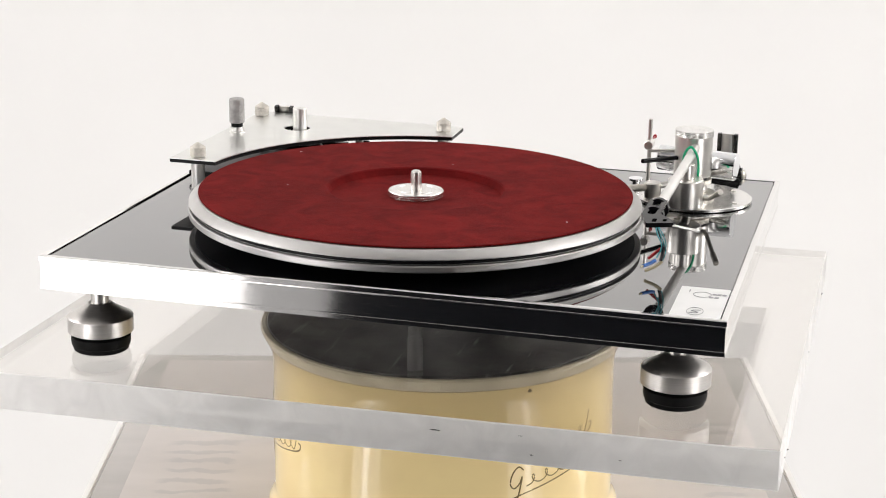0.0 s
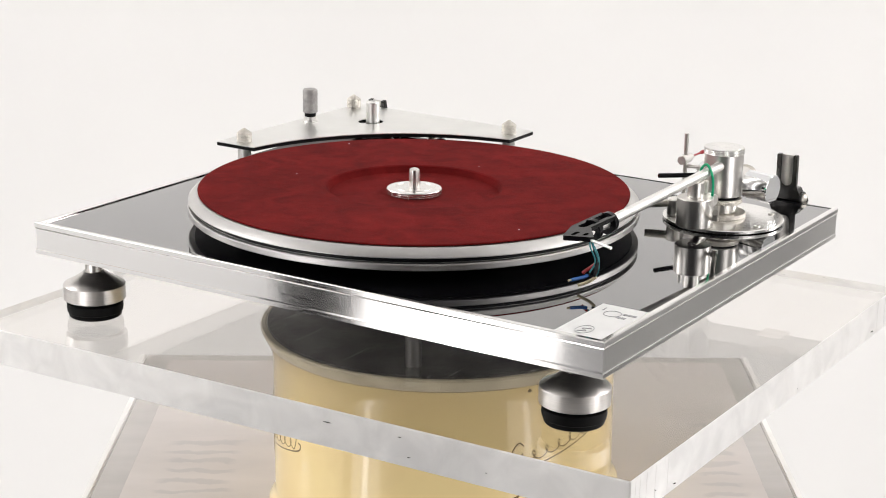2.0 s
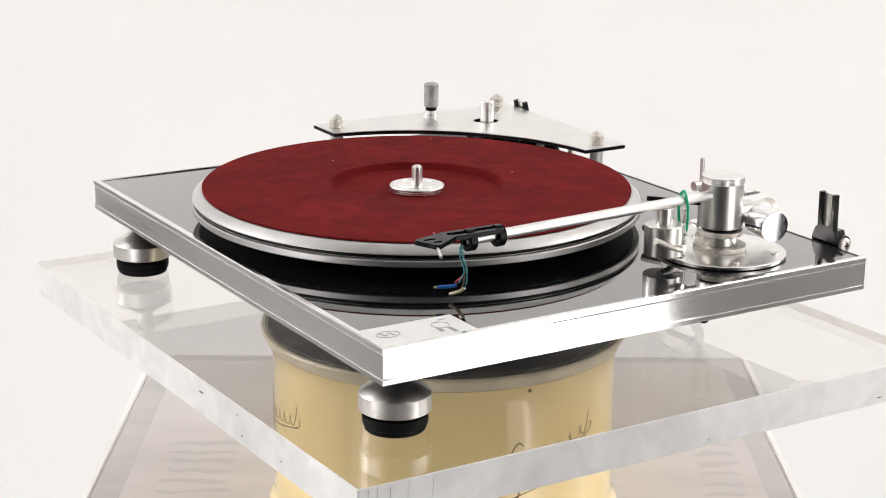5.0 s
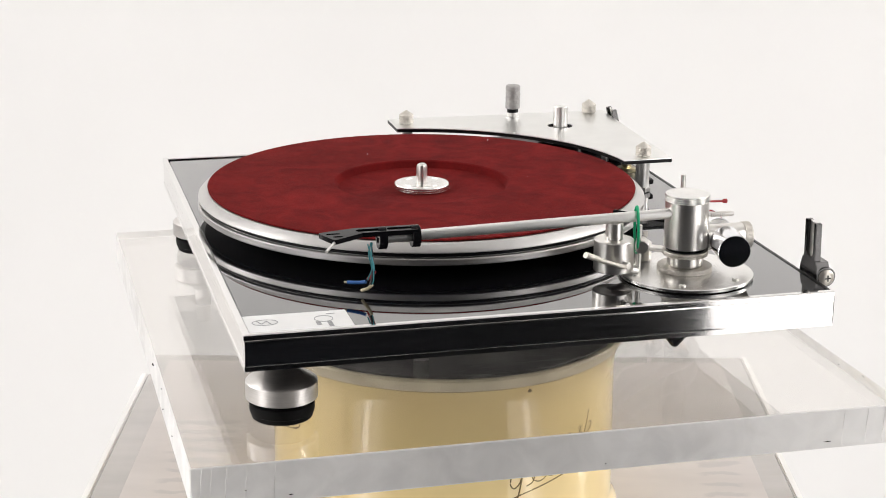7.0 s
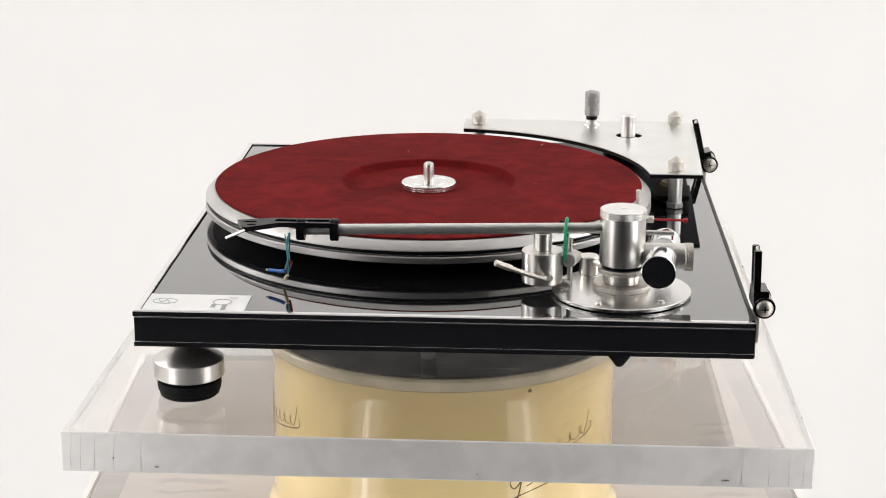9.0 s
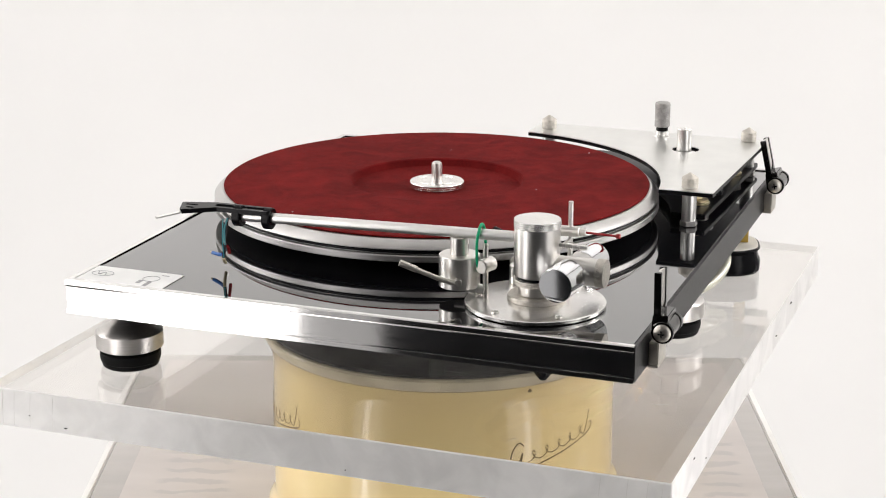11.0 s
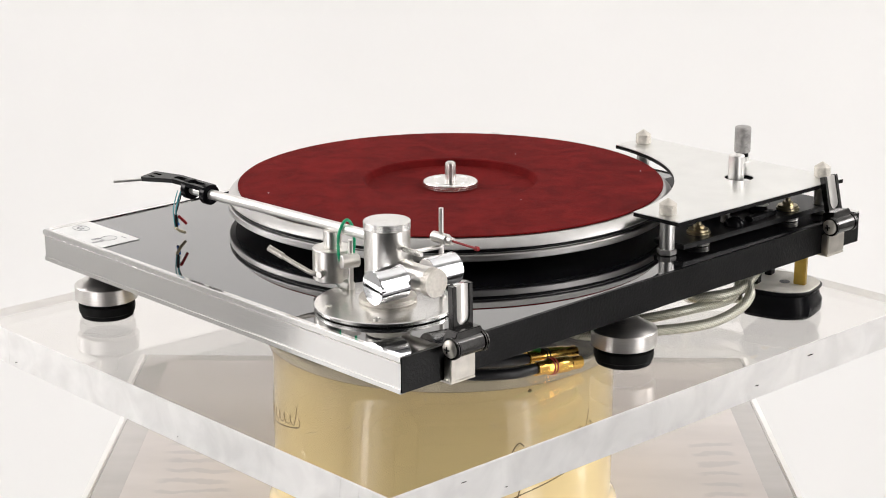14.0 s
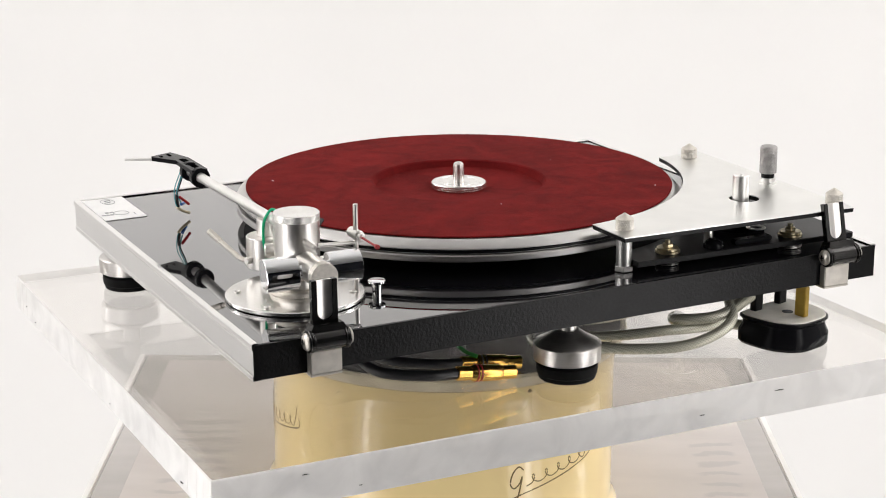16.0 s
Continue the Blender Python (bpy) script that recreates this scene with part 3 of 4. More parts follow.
def platter(p):
    pl = part("platter", lathe([(0, 0.0790), (0.0590, 0.0790), (0.0592, 0.0845), (0.1462, 0.0845), (0.1468, 0.0842), (0.1512, 0.0800), (0.1517, 0.0794), (0.1517, 0.0789),
                                (0.1492, 0.0785), (0.1490, 0.0759), (0.1512, 0.0756), (0.1519, 0.0750), (0.1519, 0.0716), (0.1512, 0.0710),
                                (0.1478, 0.0709)], 160), PLATTER, p, "turned aluminium platter with a grooved rim", pose(SX, SY, 0))
    part("groove", lathe([(0.1491, 0.0783), (0.1497, 0.0777), (0.1497, 0.0767), (0.1491, 0.0761)], 128), BLACK, pl, "dark belt groove")
    # black here stands for the shade in the gap under the platter
    part("underside", lathe([(0, 0.0712), (0.1478, 0.0712), (0.1478, 0.0700), (0, 0.0700)], 96), BLACK, pl, "underside blackened to stand for the shade below")
    part("hub", cyl(0.055, TOP + 0.0005, 0.0702, 64), BLACK, pl)
    part("centre_disc", lathe([(0, 0.0808), (0.0180, 0.0808), *diamonds(0.0187, 0.0813, 0.0842, 150), (0.0182, 0.0848), (0.0135, 0.0850), (0.0132, 0.0846),
                               (0.0126, 0.0846), (0.0123, 0.0850), (0.006, 0.0850), (0, 0.0850)], 150, knurl=(2, 1 + len(diamonds(0.0187, 0.0813, 0.0842, 150)), 0.00025)), TURNED, pl, "knurled aluminium centre disc", None, 12)
    part("spindle", lathe([(0.0037, 0.0838), (0.0037, 0.0955), (0.0033, 0.0972), (0.0022, 0.0981), (0, 0.0984)], 32), STEEL, pl, "steel spindle")


def mat_thing():
    m = part("turntable_mat", lathe([(0, 0.0793), (0.0560, 0.0793), (0.0588, 0.0846), (0.1440, 0.0847), (0.1452, 0.0850), (0.1453, 0.0855), (0.1446, 0.0860), (0.12, 0.0862), (0.0620, 0.0862), (0.0600, 0.0861), (0.0590, 0.0854),
                                     (0.0583, 0.0828), (0.0574, 0.0814), (0.0550, 0.0809), (0.0, 0.0806)], 160), SUEDE)
    for v in m.data.vertices:
        v.co.x += SX
        v.co.y += SY
    rnd = random.Random(4)
    for _ in range(4):
        a, r = rnd.uniform(0, 2 * math.pi), rnd.uniform(0.066, 0.140)
        part("lint", lathe([(0, 0.0), (rnd.uniform(0.0003, 0.0006), 0.0002), (0, 0.0004)], 6), CARD, m, "",
             pose(SX + r * math.cos(a), SY + r * math.sin(a), 0.0860, 0, 0, rnd.uniform(0, 180)) @ Matrix.Diagonal((rnd.uniform(1, 2.5), 1, 1, 1)))
    tagged(m, "dark red suede mat with a recessed label area on the platter", "platter mat")
    TURNING.append((m, TILT))


def arc(r, a0, a1, n):
    return [(SX + r * math.cos(a0 + (a1 - a0) * k / n), SY + r * math.sin(a0 + (a1 - a0) * k / n)) for k in range(n + 1)]


def motor_cover(p):
    a2, a3 = math.atan2(0.0061 - SY, -0.1695 - SX), math.atan2(0.1397 - SY, -0.0328 - SX)
    outline = [(-0.2039, 0.0065)] + arc(0.1525, a2, a3, 40) + [(-0.0333, 0.1765), (-0.2005, 0.1825)]
    # hole round the pulley is bridged into the outline
    cx, cy, hr = -0.1528, 0.1312, 0.0098
    def plate(z0, z1):
        bm = bmesh.new()
        hole = [(cx + hr * math.cos(2 * math.pi * k / 28), cy + hr * math.sin(2 * math.pi * k / 28)) for k in range(28)]
        for z in (z0, z1):
            es = []
            for loop in (outline, hole):
                vs = [bm.verts.new((x, y, z)) for x, y in loop]
                es += [bm.edges.new((vs[i], vs[(i + 1) % len(vs)])) for i in range(len(vs))]
            bmesh.ops.triangle_fill(bm, use_beauty=True, edges=es)
        bm.verts.ensure_lookup_table()
        n, h = len(outline), 28
        v = bm.verts
        for s, cnt in ((0, n), (n, h)):
            for i in range(cnt):
                j = (i + 1) % cnt
                bm.faces.new((v[s + i], v[s + j], v[n + h + s + j], v[n + h + s + i]))
        return bm
    c = part("motor_cover", plate(0.0881, 0.0886), PLATE, p, "satin aluminium motor cover plate")
    part("backing", plate(0.0856, 0.0880), BLACK, c, "black backing of the cover plate")
    # thumb nuts and pillars
    grip = diamonds(0.0057, 0.0891, 0.0950, 60)
    for x, y in ((-0.187, 0.0174), (-0.1955, 0.169), (-0.0442, 0.1587)):
        part("thumb_nut", lathe([(0, 0.0886), (0.0052, 0.0886)] + grip + [(0.0053, 0.0956), (0.0006, 0.0988), (0, 0.0989)], 60, knurl=(2, 1 + len(grip), 0.00035)), KNURL, c, "knurled pointed thumb nut", pose(x, y, 0), 12)
        part("pillar", cyl(0.0049, 0.0655, 0.0855, 28, 0.0002), ALU, c, "", pose(x, y, 0))
        part("hex_nut", cyl(0.0062, TOP + 0.0003, 0.0660, 6, 0.0004), GREYKNOB, c, "", pose(x, y, 0))
    k = part("speed_knob", lathe([(0, 0.0956), (0.0052, 0.0956)] + diamonds(0.0058, 0.0962, 0.1126, 72) + [(0.0054, 0.1136), (0.0046, 0.1141), (0, 0.1141)], 72, knurl=(2, 1 + len(diamonds(0.0058, 0.0962, 0.1126, 72)), 0.00022)), GREYKNOB, c, "grey knurled speed knob", pose(-0.1912, 0.1043, 0), 12)
    part("collar", cyl(0.0044, 0.0924, 0.0958, 28), BLACK, k, "black collar")
    part("flange", lathe([(0, 0.0886), (0.0062, 0.0886), (0.0062, 0.0892), (0.0050, 0.0896), (0.0048, 0.0925), (0, 0.0925)], 32), ALU, k)
    pu = part("motor_pulley", lathe([(0, 0.07), (0.0054, 0.07), (0.0054, 0.1040), (0.0050, 0.1046), (0.0012, 0.1046), (0.001, 0.1040), (0, 0.1040)], 40), ALU, c, "aluminium motor pulley", pose(-0.1503, 0.1305, 0))
    # motor board below
    b3 = math.atan2(0.150 - SY, -0.048 - SX)
    b2 = math.atan2(0.05 - SY, -0.17 - SX)
    brd = part("motor_board", prism([(-0.2080, 0.05)] + arc(0.1600, b2, b3, 24) + [(-0.048, 0.1690), (-0.2080, 0.1745)], 0.0660, 0.0695, 0.0004), BLACK, c, "black motor mounting board")
    for x, y in ((-0.0765, 0.158), (-0.1667, 0.1625), (-0.19, 0.07)):
        part("grommet", cyl(0.006, TOP + 0.0002, 0.0661, 24), RUBBER, brd, "", pose(x, y, 0))
    for x, y in ((-0.0765, 0.158), (-0.1667, 0.1625), (-0.108, 0.1625), (-0.1465, 0.1535)):
        small = x in (-0.108, -0.1465)
        w = part("washer", cyl(0.0078, 0.0696, 0.0712, 32) if not small else lathe([(0, 0.0696), (0.0066, 0.0696), (0.0066, 0.0712), (0.0054, 0.0735), (0.0030, 0.0752), (0, 0.0757)], 28), OLDBRASS if not small else PLASTIC, brd, "", pose(x, y, 0))
        if not small:
            part("washer", cyl(0.0068, 0.0713, 0.0728, 32), OLDBRASS, brd, "", pose(x, y, 0))
            part("bolt", cyl(0.0036, 0.0729, 0.0752, 6), OLDBRASS, brd, "", pose(x, y, 0))
            part("bolt_end", cyl(0.0018, 0.0752, 0.0775, 12), OLDBRASS, brd, "", pose(x, y, 0))
    guide = part("belt_guide", cyl(0.0030, 0.0696, 0.0842, 20), STEEL, brd, "", pose(-0.110, 0.1535, 0))
    part("flange", lathe([(0.0028, 0.0800), (0.0084, 0.0800), (0.0088, 0.0804), (0.0088, 0.0812), (0.0084, 0.0816), (0.0028, 0.0816)], 40, closed=True), STEEL, guide, "bright flange")
    part("cover_strip", block(-0.150, -0.122, 0.1600, 0.1665, 0.0696, 0.0728, 0.0008), PLASTIC, brd)
    part("cap_ring", lathe([(0.0040, 0.0757), (0.0062, 0.0757), (0.0064, 0.0760), (0.0062, 0.0764), (0.0040, 0.0764)], 32, closed=True), STEEL, brd, "thin bright ring", pose(-0.1465, 0.1535, -0.0008))
    for x, y in ((-0.0765, 0.158), (-0.1667, 0.1625)):
        coil = [(x + 0.0072 * math.cos(a), y + 0.0072 * math.sin(a), TOP + 0.0006 + 0.0034 * a / (6 * math.pi)) for a in (math.pi / 4 * k for k in range(25))]
        part("spring", hose(coil, 0.0005, 6, 2), STEEL, brd, "small steel spring")
    part("motor_cap", lathe([(0, 0.0696), (0.016, 0.0696), (0.016, 0.076), (0.0135, 0.0785), (0, 0.0785)], 40), BLACK, brd, "", pose(-0.148, 0.128, 0))


def tonearm(p):
    ax, ay = 0.152, 0.113
    base = part("tonearm", lathe([(0, 0.0634), (0.0404, 0.0634), (0.0409, 0.0638), (0.0409, 0.0643), (0.0412, 0.0644), (0.0412, 0.0656),
                                  (0.0406, 0.0660), (0.0, 0.0663)], 120), TURNED, p, "tonearm with turned aluminium base and pillar", pose(ax + 0.002, ay, -0.0010))
    q = lambda x, y, z: (x - ax - 0.002, y - ay, z)
    at = lambda x, y: pose(*q(x, y, 0))
    part("mounting_ring", cyl(0.030, TOP + 0.0002, 0.0642, 60), BLACK, base)
    part("locking_ring", cyl(0.0170, 0.0662, 0.0692, 160, 0.0004, 0.0003), KNURL, base, "knurled locking ring", at(ax, ay), 12)
    part("neck", cyl(0.0110, 0.0690, 0.0760, 48), STEEL, base, "", at(ax, ay))
    part("lift_ring", cyl(0.0140, 0.0757, 0.0790, 140, 0.0004, 0.0003), KNURL, base, "knurled height ring", at(ax, ay), 12)
    part("gasket", cyl(0.0118, 0.0788, 0.0812, 48), BLACK, base, "", at(ax, ay))
    part("pillar", cyl(0.0134, 0.0810, 0.1102, 72, 0.0004), STEEL, base, "brushed steel bearing pillar", at(ax, ay))
    part("cap", lathe([(0, 0.1098), (0.0133, 0.1098)] + diamonds(0.0138, 0.1101, 0.1136, 140) + [(0.0136, 0.1140), (0.0133, 0.1143), (0.0022, 0.1140), (0.0, 0.1133)], 140, knurl=(2, 1 + len(diamonds(0.0138, 0.1101, 0.1136, 140)), 0.0003)), TURNED, base, "knurled bearing cap", at(ax, ay), 12)
    for a in (40, 150, 275, 335):
        m = at(ax + 0.002, ay) @ pose(0.034 * math.cos(radians(a)), 0.034 * math.sin(radians(a)), 0)
        part("screw", lathe([(0, 0.0660), (0.0021, 0.0660), (0.0022, 0.0667), (0.0013, 0.0670), (0.0010, 0.0663), (0, 0.0663)], 16), STEEL, base, "", m)
    # arm tube and head
    rod("arm_tube", q(0.1545, 0.1035, 0.1030), q(0.1520, -0.078, 0.0980), 0.0032, ALU, base, "satin aluminium arm tube", 28, 0.0002)
    headshell(base, q)
    # cueing device
    rod("cue_bracket", q(0.1535, 0.0640, 0.0712), q(0.1532, 0.0820, 0.0672), 0.0036, STEEL, base)
    part("cue_cylinder", lathe([(0, 0.0695), (0.0118, 0.0695), (0.0122, 0.0699), (0.0122, 0.0884), (0.0117, 0.0889), (0, 0.0889)], 64), STEEL, base, "brushed steel cueing cylinder", at(0.1535, 0.066))
    part("cue_piston", cyl(0.0054, 0.0888, 0.0995, 40, 0.0003), STEEL, base, "", at(0.1535, 0.066))
    part("cue_lever", hose([q(0.1645, 0.0700, 0.0755), q(0.1690, 0.0668, 0.0757), q(0.1725, 0.0580, 0.0790), q(0.1800, 0.0390, 0.0880)], 0.0015, 10, 8), KNURL, base, "bent steel cueing lever")
    part("lever_grip", hose([q(0.1765, 0.0478, 0.0838), q(0.1783, 0.0434, 0.0859), q(0.1802, 0.0388, 0.0881)], 0.0020, 10, 4), KNURL, base)
    rod("lever_boss", q(0.1640, 0.0690, 0.0755), q(0.1685, 0.0705, 0.0755), 0.0022, STEEL, base)
    # arm rest post, clip and cable tie
    rod("rest_post", q(0.1535, 0.0822, 0.0660), q(0.1535, 0.0822, 0.0965), 0.0016, STEEL, base)
    rod("rest_clip", q(0.1500, 0.0850, 0.0842), q(0.1605, 0.0815, 0.0842), 0.0042, STEEL, base, "steel arm rest clip", 28)
    loop = [(0.1585, 0.0835, 0.0815), (0.1600, 0.0832, 0.0900), (0.1592, 0.0832, 0.1010), (0.1545, 0.0840, 0.1082), (0.1500, 0.0845, 0.1035), (0.1492, 0.0848, 0.0920), (0.1530, 0.0845, 0.0800), (0.1585, 0.0835, 0.0815)]
    part("cable_tie", hose([q(v[0], v[1] - 0.0042, v[2]) for v in loop], 0.0009, 8, 8), WIRES["green"], base, "green plastic cable tie")
    # side weights and rear stub
    cR, cL = Vector((0.1810, 0.1327, 0.0842)), Vector((0.1245, 0.1402, 0.0862))
    d = (cR - cL).normalized()
    rod("side_weight", q(*(cR - d * 0.0195)), q(*cR), 0.0100, CHROME, base, "mirror chrome side weight", 56, 0.0003)
    rod("side_weight", q(*cL), q(*(cL + d * 0.0195)), 0.0092, CHROME, base, "mirror chrome side weight", 56, 0.0003)
    rod("weight_bar", q(*(cL + d * 0.019)), q(*(cR - d * 0.019)), 0.0045, CHROME, base)
    rod("rear_stub", q(ax, ay + 0.012, 0.0855), q(ax + 0.0002, 0.150, 0.0855), 0.0080, STEEL, base, "", 40, 0.0003)
    rod("rear_cap", q(ax + 0.0002, 0.1495, 0.0855), q(ax + 0.0003, 0.1545, 0.0855), 0.0085, KNURL, base, "knurled end cap", 90, 0.0003, 0.0003)
    # thread rod, side bias post and stylus pin
    rod("thread_rod", q(ax, ay + 0.012, 0.1000), q(ax + 0.001, 0.1432, 0.1000), 0.0013, STEEL, base)
    for k in range(10):
        y = 0.1285 + k * 0.0014
        rod("thread_ring", q(ax + 0.0008, y, 0.1000), q(ax + 0.0008, y + 0.0006, 0.1000), 0.0017, STEEL, base, n=14)
    rod("bias_post", q(0.1190, 0.1233, 0.0640), q(0.1190, 0.1233, 0.1172), 0.0015, STEEL, base, "thin steel post")
    rod("bias_collar", q(0.1190, 0.1165, 0.0990), q(0.1190, 0.1290, 0.0990), 0.0032, STEEL, base, n=28)
    rod("bias_clamp", q(0.1190, 0.1290, 0.0990), q(0.1190, 0.1330, 0.0990), 0.0022, STEEL, base)
    rod("red_pin", q(0.1190, 0.1325, 0.0990), q(0.1186, 0.1515, 0.0985), 0.0007, WIRES["red"], base, "thin red pin")
    rod("red_tip", q(0.1186, 0.1510, 0.0985), q(0.1186, 0.1535, 0.0985), 0.0014, WIRES["red"], base)
    rod("bias_arm", q(ax - 0.008, ay + 0.011, 0.0955), q(0.1200, 0.1236, 0.0940), 0.0013, STEEL, base)
    rod("black_rod", q(ax - 0.010, ay - 0.008, 0.0945), q(0.1211, 0.0768, 0.0965), 0.0016, PLASTIC, base, "thin black rod")
    part("stub_post", cyl(0.0060, 0.0660, 0.0780, 32), STEEL, base, "", at(0.1267, 0.0945))
    rod("stub_arm", q(0.1267, 0.0945, 0.0745), q(ax - 0.009, ay - 0.006, 0.0760), 0.0021, STEEL, base)
    rod("stub_screw", q(0.1267, 0.0945, 0.0745), q(0.1085, 0.0850, 0.0735), 0.0027, KNURL, base)
    part("stop_knob", lathe([(0, TOP + 0.0003), (0.0028, TOP + 0.0003), (0.0028, 0.0694), (0.0050, 0.0696), (0.0053, 0.0700), (0.0053, 0.0712), (0.0048, 0.0716), (0, 0.0717)], 32), CHROME, base, "small polished stop knob", at(0.1092, 0.1302))


def headshell(base, q):
    # plate with two long slots, seen from above; it bends towards the record centre
    bm = bmesh.new()
    outer = [(-0.0054, 0.0222), (0.0054, 0.0222), (0.0056, -0.0110), (0.0098, -0.0175), (0.0168, -0.0285), (0.0166, -0.0300), (0.0158, -0.0308), (0.0020, -0.0362), (0.0008, -0.0360), (0.0002, -0.0345), (-0.0052, -0.0150)]
    def slot(x, y0, y1, w):
        return [(x - w, y0), (x - w, y1), (x - w * 0.5, y1 + w * 0.6), (x + w * 0.5, y1 + w * 0.6), (x + w, y1), (x + w, y0), (x + w * 0.5, y0 - w * 0.6), (x - w * 0.5, y0 - w * 0.6)]
    loops = [outer, slot(0, 0.0055, 0.0175, 0.0024), slot(0.0004, -0.0125, -0.0005, 0.0025), slot(0.0046, -0.0315, -0.0250, 0.0013), slot(0.0106, -0.0285, -0.0245, 0.0013)]
    z0, z1 = 0.1008, 0.1036
    idx = []
    for z in (z0, z1):
        es, row = [], []
        for lp in loops:
            vs = [bm.verts.new((x, y, z)) for x, y in lp]
            row.append(vs)
            es += [bm.edges.new((vs[i], vs[(i + 1) % len(vs)])) for i in range(len(vs))]
        bmesh.ops.triangle_fill(bm, use_beauty=True, edges=es)
        idx.append(row)
    for a, b in zip(*idx):
        for i in range(len(a)):
            j = (i + 1) % len(a)
            bm.faces.new((a[i], a[j], b[j], b[i]))
    m = Matrix.Translation(q(0.1522, -0.0790, 0)) 
    hs = part("headshell", bm, PLASTIC, base, "black slotted headshell", m)
    for y0 in (-0.0010, 0.0190):
        ring = lathe([(0.0033, 0), (0.0062, 0), (0.0066, 0.0004), (0.0066, 0.0046), (0.0062, 0.005), (0.0033, 0.005)], 32, closed=True)
        part("clamp_ring", ring, PLASTIC, base, "", Matrix.Translation(q(0.1522, -0.0790 + y0, 0.0982)) @ pose(0, 0, 0, -90))
        part("clamp_web", block(-0.0054, 0.0054, 0, 0.005, 0.0985, 0.1010, 0.0004), PLASTIC, base, "", m @ pose(0, y0, 0))
    rod("finger_lift", q(0.1668, -0.1082, 0.1016), q(0.1850, -0.1168, 0.1016), 0.0009, ALU, base, "thin aluminium finger lift", 12)
    # loose cartridge leads
    start = (0.1550, -0.0840, 0.0965)
    def lead(name, colour, pts, r):
        part(name, hose([q(*v) for v in pts], r, 8, 6), WIRES[colour], base, colour + " cartridge lead" if name == "lead_tag" else "")
    lead("lead_wire", "teal", [start, (0.1575, -0.0850, 0.0900), (0.1603, -0.0838, 0.0823), (0.1585, -0.0842, 0.0775)], 0.00045)
    lead("lead_wire", "teal", [(0.1545, -0.0845, 0.0965), (0.1560, -0.0862, 0.0900), (0.1590, -0.0850, 0.0820), (0.1565, -0.0870, 0.0745)], 0.00045)
    lead("lead_wire", "dark", [(0.1540, -0.0842, 0.0965), (0.1570, -0.0840, 0.0890), (0.1600, -0.0845, 0.0810)], 0.00040)
    lead("lead_tag", "blue", [(0.1560, -0.0880, 0.0732), (0.1540, -0.0912, 0.0724), (0.1500, -0.0978, 0.0718)], 0.0011)
    lead("lead_pin", "cream", [(0.1502, -0.0975, 0.0718), (0.1491, -0.0995, 0.0717)], 0.0007)
    lead("lead_tag", "red", [(0.1585, -0.0832, 0.0797), (0.1548, -0.0843, 0.0765), (0.1512, -0.0856, 0.0732)], 0.0010)
    lead("lead_tag", "dark", [(0.1600, -0.0842, 0.0812), (0.1598, -0.0848, 0.0765), (0.1590, -0.0856, 0.0725)], 0.0011)
    lead("lead_tag", "cream", [(0.1600, -0.0852, 0.0722), (0.1560, -0.0868, 0.0690), (0.1500, -0.0890, 0.0662)], 0.0010)
    lead("lead_wire", "teal", [(0.1560, -0.0868, 0.0960), (0.1612, -0.0850, 0.0850), (0.1612, -0.0845, 0.0760), (0.1595, -0.0853, 0.0720)], 0.00035)


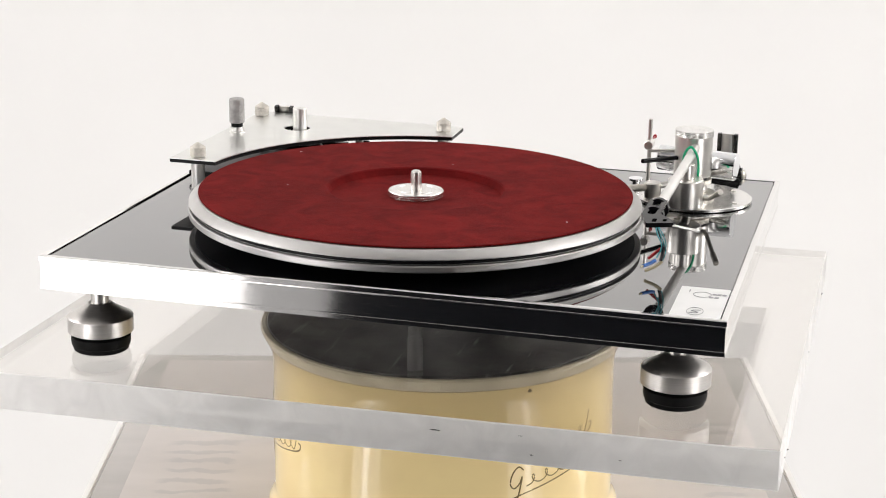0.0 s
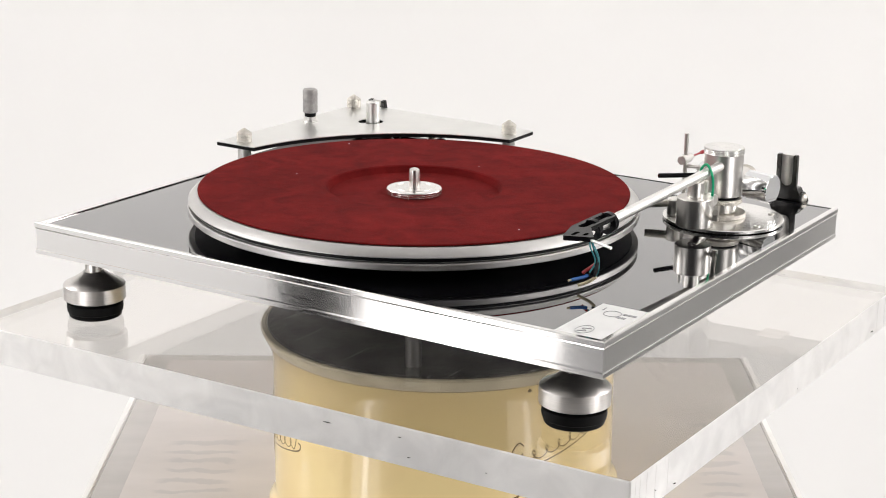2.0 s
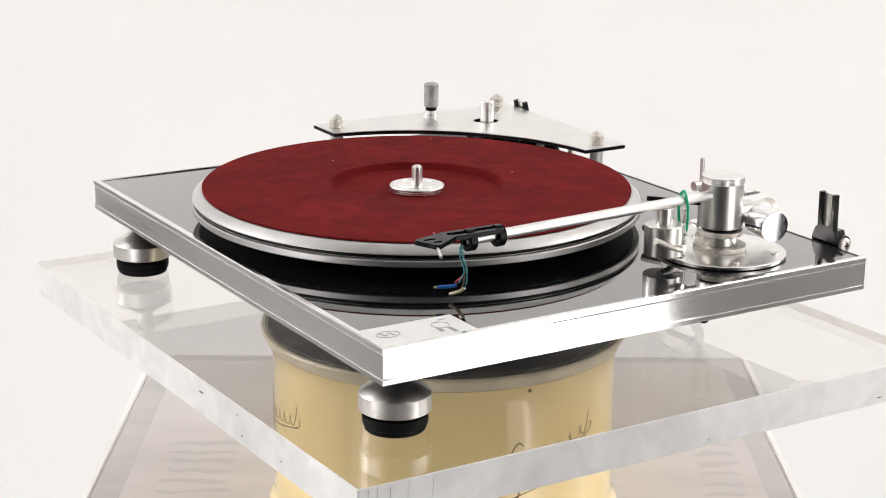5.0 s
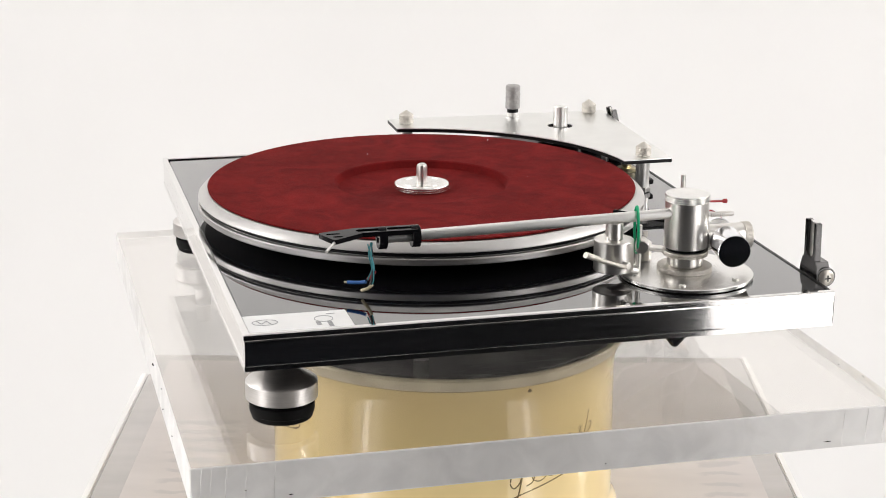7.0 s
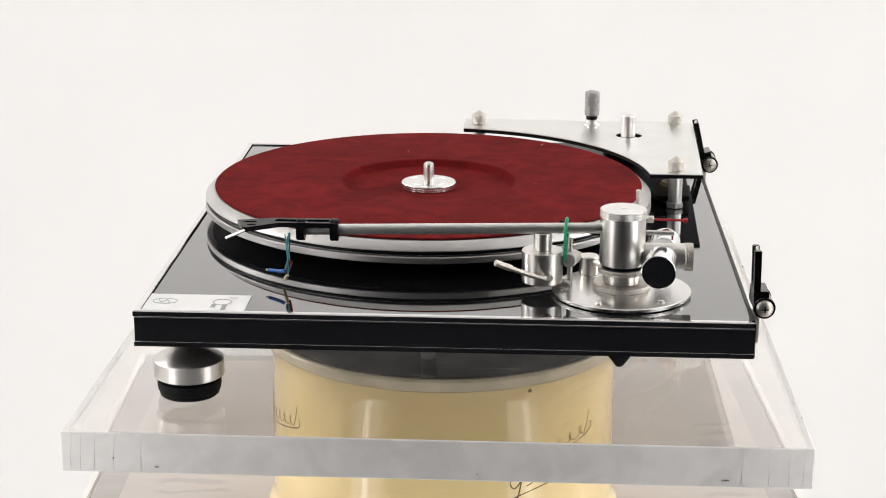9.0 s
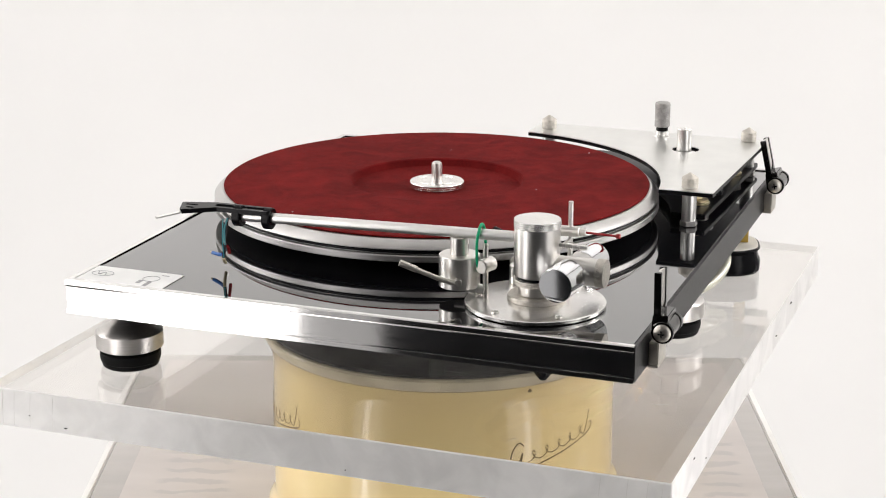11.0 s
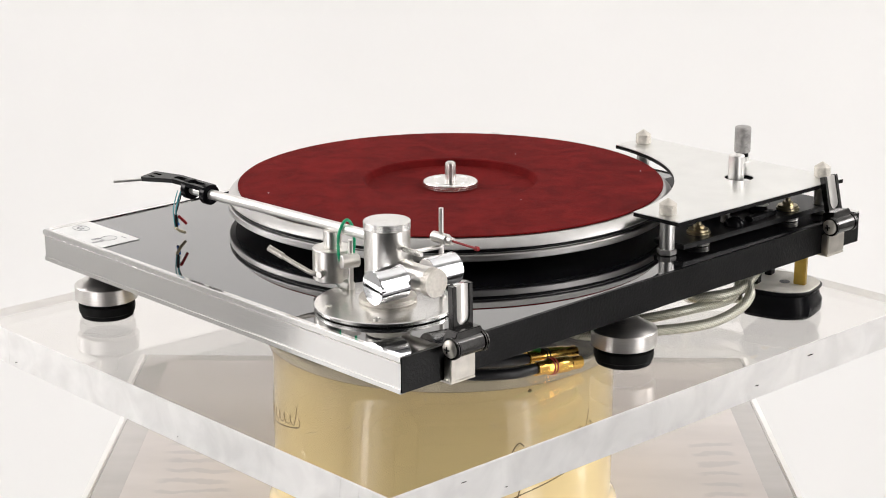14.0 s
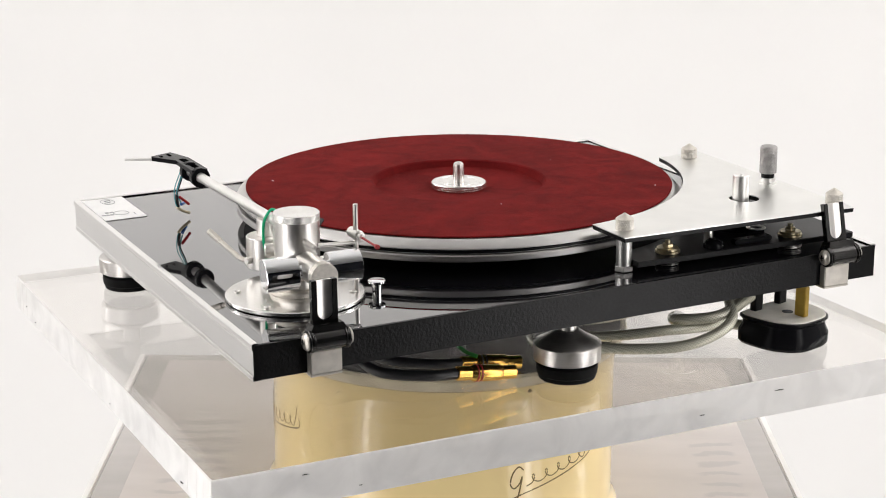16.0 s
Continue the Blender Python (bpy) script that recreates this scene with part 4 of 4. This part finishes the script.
def hinge(p, x, lean):
    """A lid hinge on the rear edge: a grooved upright on a barrel over a clamp block. Its origin is the barrel's middle."""
    y = PY1 + 0.0085
    swap = Matrix(((1, 0, 0, 0), (0, 0, -1, 0), (0, 1, 0, 0), (0, 0, 0, 1)))
    # upright with a round-bottomed groove on both faces; leans towards the lid
    w, g, off = 0.0076, 0.0045, -0.0040
    arc_pts = [(-g * math.cos(a), 0.0150 - g * math.sin(a)) for a in (math.pi * k / 10 for k in range(11))]
    side = prism([(-w, 0.0080), (w, 0.0080), (w, 0.0330), (g, 0.0330)] + arc_pts[::-1] + [(-g, 0.0330), (-w, 0.0330)], -0.0020 - off, 0.0020 - off, 0.0003)
    bmesh.ops.transform(side, matrix=swap, verts=side.verts)
    h = part("lid_hinge", side, DARKSTEEL, p, "dark steel lid hinge with a grooved upright", pose(x, y, 0.0625, lean))
    web = bmesh.new()
    n, rows = 10, []
    for z in (0.0095, 0.0328):
        front = [web.verts.new((-g + 2 * g * k / n, off + 0.0002 - 0.0010 * math.sin(math.pi * k / n), z)) for k in range(n + 1)]
        back = [web.verts.new((g - 2 * g * k / n, off + 0.0014 - 0.0010 * math.sin(math.pi * k / n), z)) for k in range(n + 1)]
        rows.append(front + back)
        web.faces.new(rows[-1])
    for k in range(2 * n + 2):
        web.faces.new((rows[0][k], rows[0][(k + 1) % (2 * n + 2)], rows[1][(k + 1) % (2 * n + 2)], rows[1][k]))
    part("groove", web, STEEL, h, "bright groove of the upright")
    skirt = prism([(-0.0118, -0.001), (0.0118, -0.001), (0.0118, 0.003), (0.0090, 0.0092), (-0.0090, 0.0092), (-0.0118, 0.003)], -0.0026, 0.0022 - off, 0.0004)
    bmesh.ops.transform(skirt, matrix=swap, verts=skirt.verts)
    part("skirt", skirt, DARKSTEEL, h)
    rod("barrel", (-0.0090, 0, 0), (0.0090, 0, 0), 0.0058, DARKSTEEL, h, "", 40, 0.0003)
    for s in (-1, 1):
        for k in (0, 1):
            rod("barrel_ring", (s * (0.0092 + 0.0014 * k), 0, 0), (s * (0.0104 + 0.0014 * k), 0, 0), 0.0064, DARKSTEEL, h, "", 36, 0.0003)
        screw = part("pivot_screw", lathe([(0, 0.0), (0.0050, 0.0), (0.0050, 0.0008), (0.0040, 0.0020), (0.0020, 0.0027), (0, 0.0028)], 32), NICKEL, h, "cross-head pivot screw", pose(0.0119 * s, 0, 0, 0, 90 * s, 0))
        for a in (0, 90):
            part("screw_cross", block(-0.0020, 0.0020, -0.0004, 0.0004, 0.0022, 0.0030, 0), BLACK, screw, "", pose(0, 0, 0, 0, 0, a))
    clamp = part("hinge_clamp", block(-0.0095, 0.0095, 0.0006, 0.0062, 0.0420, 0.0555, 0.0006), NICKEL, p, "bright metal hinge clamp", pose(x, PY1, 0))
    part("clamp_foot", block(-0.0095, 0.0095, -0.012, 0.0062, 0.0406, 0.0419, 0.0003), NICKEL, clamp)


def power_lead():
    t = empty("power_lead", "black mains plug lying pins up with clear braided cable", "mains plug")
    TURNING.append((t, 0.0))
    shape = [(-0.024, -0.016), (-0.019, -0.020), (0.019, -0.020), (0.024, -0.016), (0.024, 0.006), (0.017, 0.017), (0.010, 0.021), (-0.010, 0.021), (-0.017, 0.017), (-0.024, 0.006)]
    for _ in range(2):  # round the corners
        shape = [(u[0] * f + v[0] * (1 - f), u[1] * f + v[1] * (1 - f)) for u, v in zip(shape, shape[1:] + shape[:1]) for f in (0.78, 0.22)]
    m = pose(-0.168, 0.162, 0, 0, 0, 15) @ Matrix.Diagonal((1.12, 1.15, 0.95, 1))
    body = bmesh.new()
    rings = []
    for z, s in ((0.0, 0.93), (0.002, 0.99), (0.009, 1.0), (0.0135, 0.92), (0.0165, 0.91), (0.0190, 0.98), (0.0200, 0.97)):
        rings.append([body.verts.new((x * s, y * s, z)) for x, y in shape])
    for u, v in zip(rings, rings[1:]):
        for i in range(len(u)):
            body.faces.new((u[i], u[(i + 1) % len(u)], v[(i + 1) % len(u)], v[i]))
    body.faces.new(rings[0])
    body.faces.new(rings[-1])
    pl = part("plug_body", body, PLASTIC, t, "black moulded plug body", m)
    part("plug_face", prism([(x * 0.92, y * 0.92) for x, y in shape], 0.0199, 0.0210, 0.0003), PLUGFACE, pl, "ivory plug face")
    part("earth_pin", block(-0.002, 0.002, 0.0060, 0.0130, 0.0208, 0.0420, 0.0004), AMBER, pl, "dull brass earth pin")
    for x in (-0.011, 0.011):
        part("pin", block(x - 0.0031, x + 0.0031, -0.0155, -0.0120, 0.0208, 0.0365, 0.0004), AMBER, pl)
        part("pin_sleeve", block(x - 0.0034, x + 0.0034, -0.0158, -0.0117, 0.0208, 0.0340, 0.0004), BLACK, pl)
    # flat black disc drawn for the dark hole in the plug face
    part("face_hole", cyl(0.0032, 0.0208, 0.0213, 20), BLACK, pl, "", pose(0, 0.0, 0))
    part("cable", hose([(-0.150, 0.140, 0.007), (-0.125, 0.118, 0.007), (-0.105, 0.128, 0.016), (-0.09, 0.150, 0.022), (-0.112, 0.165, 0.026), (-0.140, 0.160, 0.034)], 0.0036, 14, 12), HOSE, t)
    part("cable", hose([(-0.125, 0.155, 0.036), (-0.115, 0.172, 0.022), (-0.085, 0.166, 0.010), (-0.045, 0.140, 0.006), (-0.01, 0.115, 0.006), (-0.03, 0.08, 0.006), (-0.08, 0.09, 0.008), (-0.12, 0.10, 0.02), (-0.13, 0.1, 0.040)], 0.0035, 14, 12), HOSE, t)
    part("cable", hose([(-0.135, 0.150, 0.038), (-0.12, 0.155, 0.018), (-0.08, 0.150, 0.016), (-0.05, 0.128, 0.010), (-0.04, 0.10, 0.0045)], 0.0034, 14, 12), HOSE, t)


def phono_lead():
    t = empty("phono_lead", "black audio lead with two gold phono plugs on the slab", "audio cable")
    TURNING.append((t, 0.0))
    for k, (p0, p1) in enumerate((((0.0669, 0.1496, 0.0100), (0.0270, 0.1504, 0.0053)), ((0.0541, 0.1306, 0.0085), (0.0216, 0.1342, 0.0055)))):
        m, length = along(p0, p1)
        pl = part("phono_plug", lathe([(0, 0.009), (0.0040, 0.009), (0.0052, 0.012), (0.0052, 0.0285), (0.0046, 0.0300), (0.0, 0.0300)], 48, knurl=(2, 3, 0.0002)), BRASS, t, "gold plated phono plug", m)
        part("collar", cyl(0.0044, 0.0, 0.0095, 32), BRASS, pl)
        for z in (0.0125, 0.0150):
            part("band", lathe([(0.0052, z), (0.0054, z), (0.0054, z + 0.0009), (0.0052, z + 0.0009)], 32, closed=True), WIRES["red" if k == 0 else "dark"], pl, "red band" if k == 0 else "black band")
        part("ferrule", lathe([(0.0030, 0.0298), (0.0042, 0.0298), (0.0042, 0.0395), (0.0030, 0.0395)], 32, closed=True), BRASS, pl)
        q = Vector(p0)
        d = Vector((p0[0] - p1[0], p0[1] - p1[1], 0.003)).normalized()
        part("cable", hose([q, q + d * 0.02, q + d * 0.042 + Vector((0.002, -0.014, 0)), q + d * 0.050 + Vector((0.0, -0.035, 0.004)), (0.13, 0.08 - 0.01 * k, 0.03), (0.135, 0.09, 0.0422)], 0.0034, 12, 10), WIRES["dark"], t)
    part("earth_wire", hose([(0.0440, 0.1330, 0.0122), (0.0500, 0.1270, 0.0150), (0.0520, 0.1180, 0.0200), (0.035, 0.11, 0.026), (0.012, 0.118, 0.020), (0.006, 0.128, 0.022), (0.012, 0.13, 0.03), (0.03, 0.11, 0.0425)], 0.0013, 10, 10), WIRES["grass"], t, "green earth wire")


def motions():
    for thing, tilt in TURNING:
        walk(thing, [(t, pose(0, 0, 0, 0, 0, a) @ pose(0, 0, 0, 0, tilt, 0)) for t, a in TURN])


studio()
light_stand()
stand()
drum()
turning_disc()
slab()
record_player()
mat_thing()
power_lead()
phono_lead()
motions()
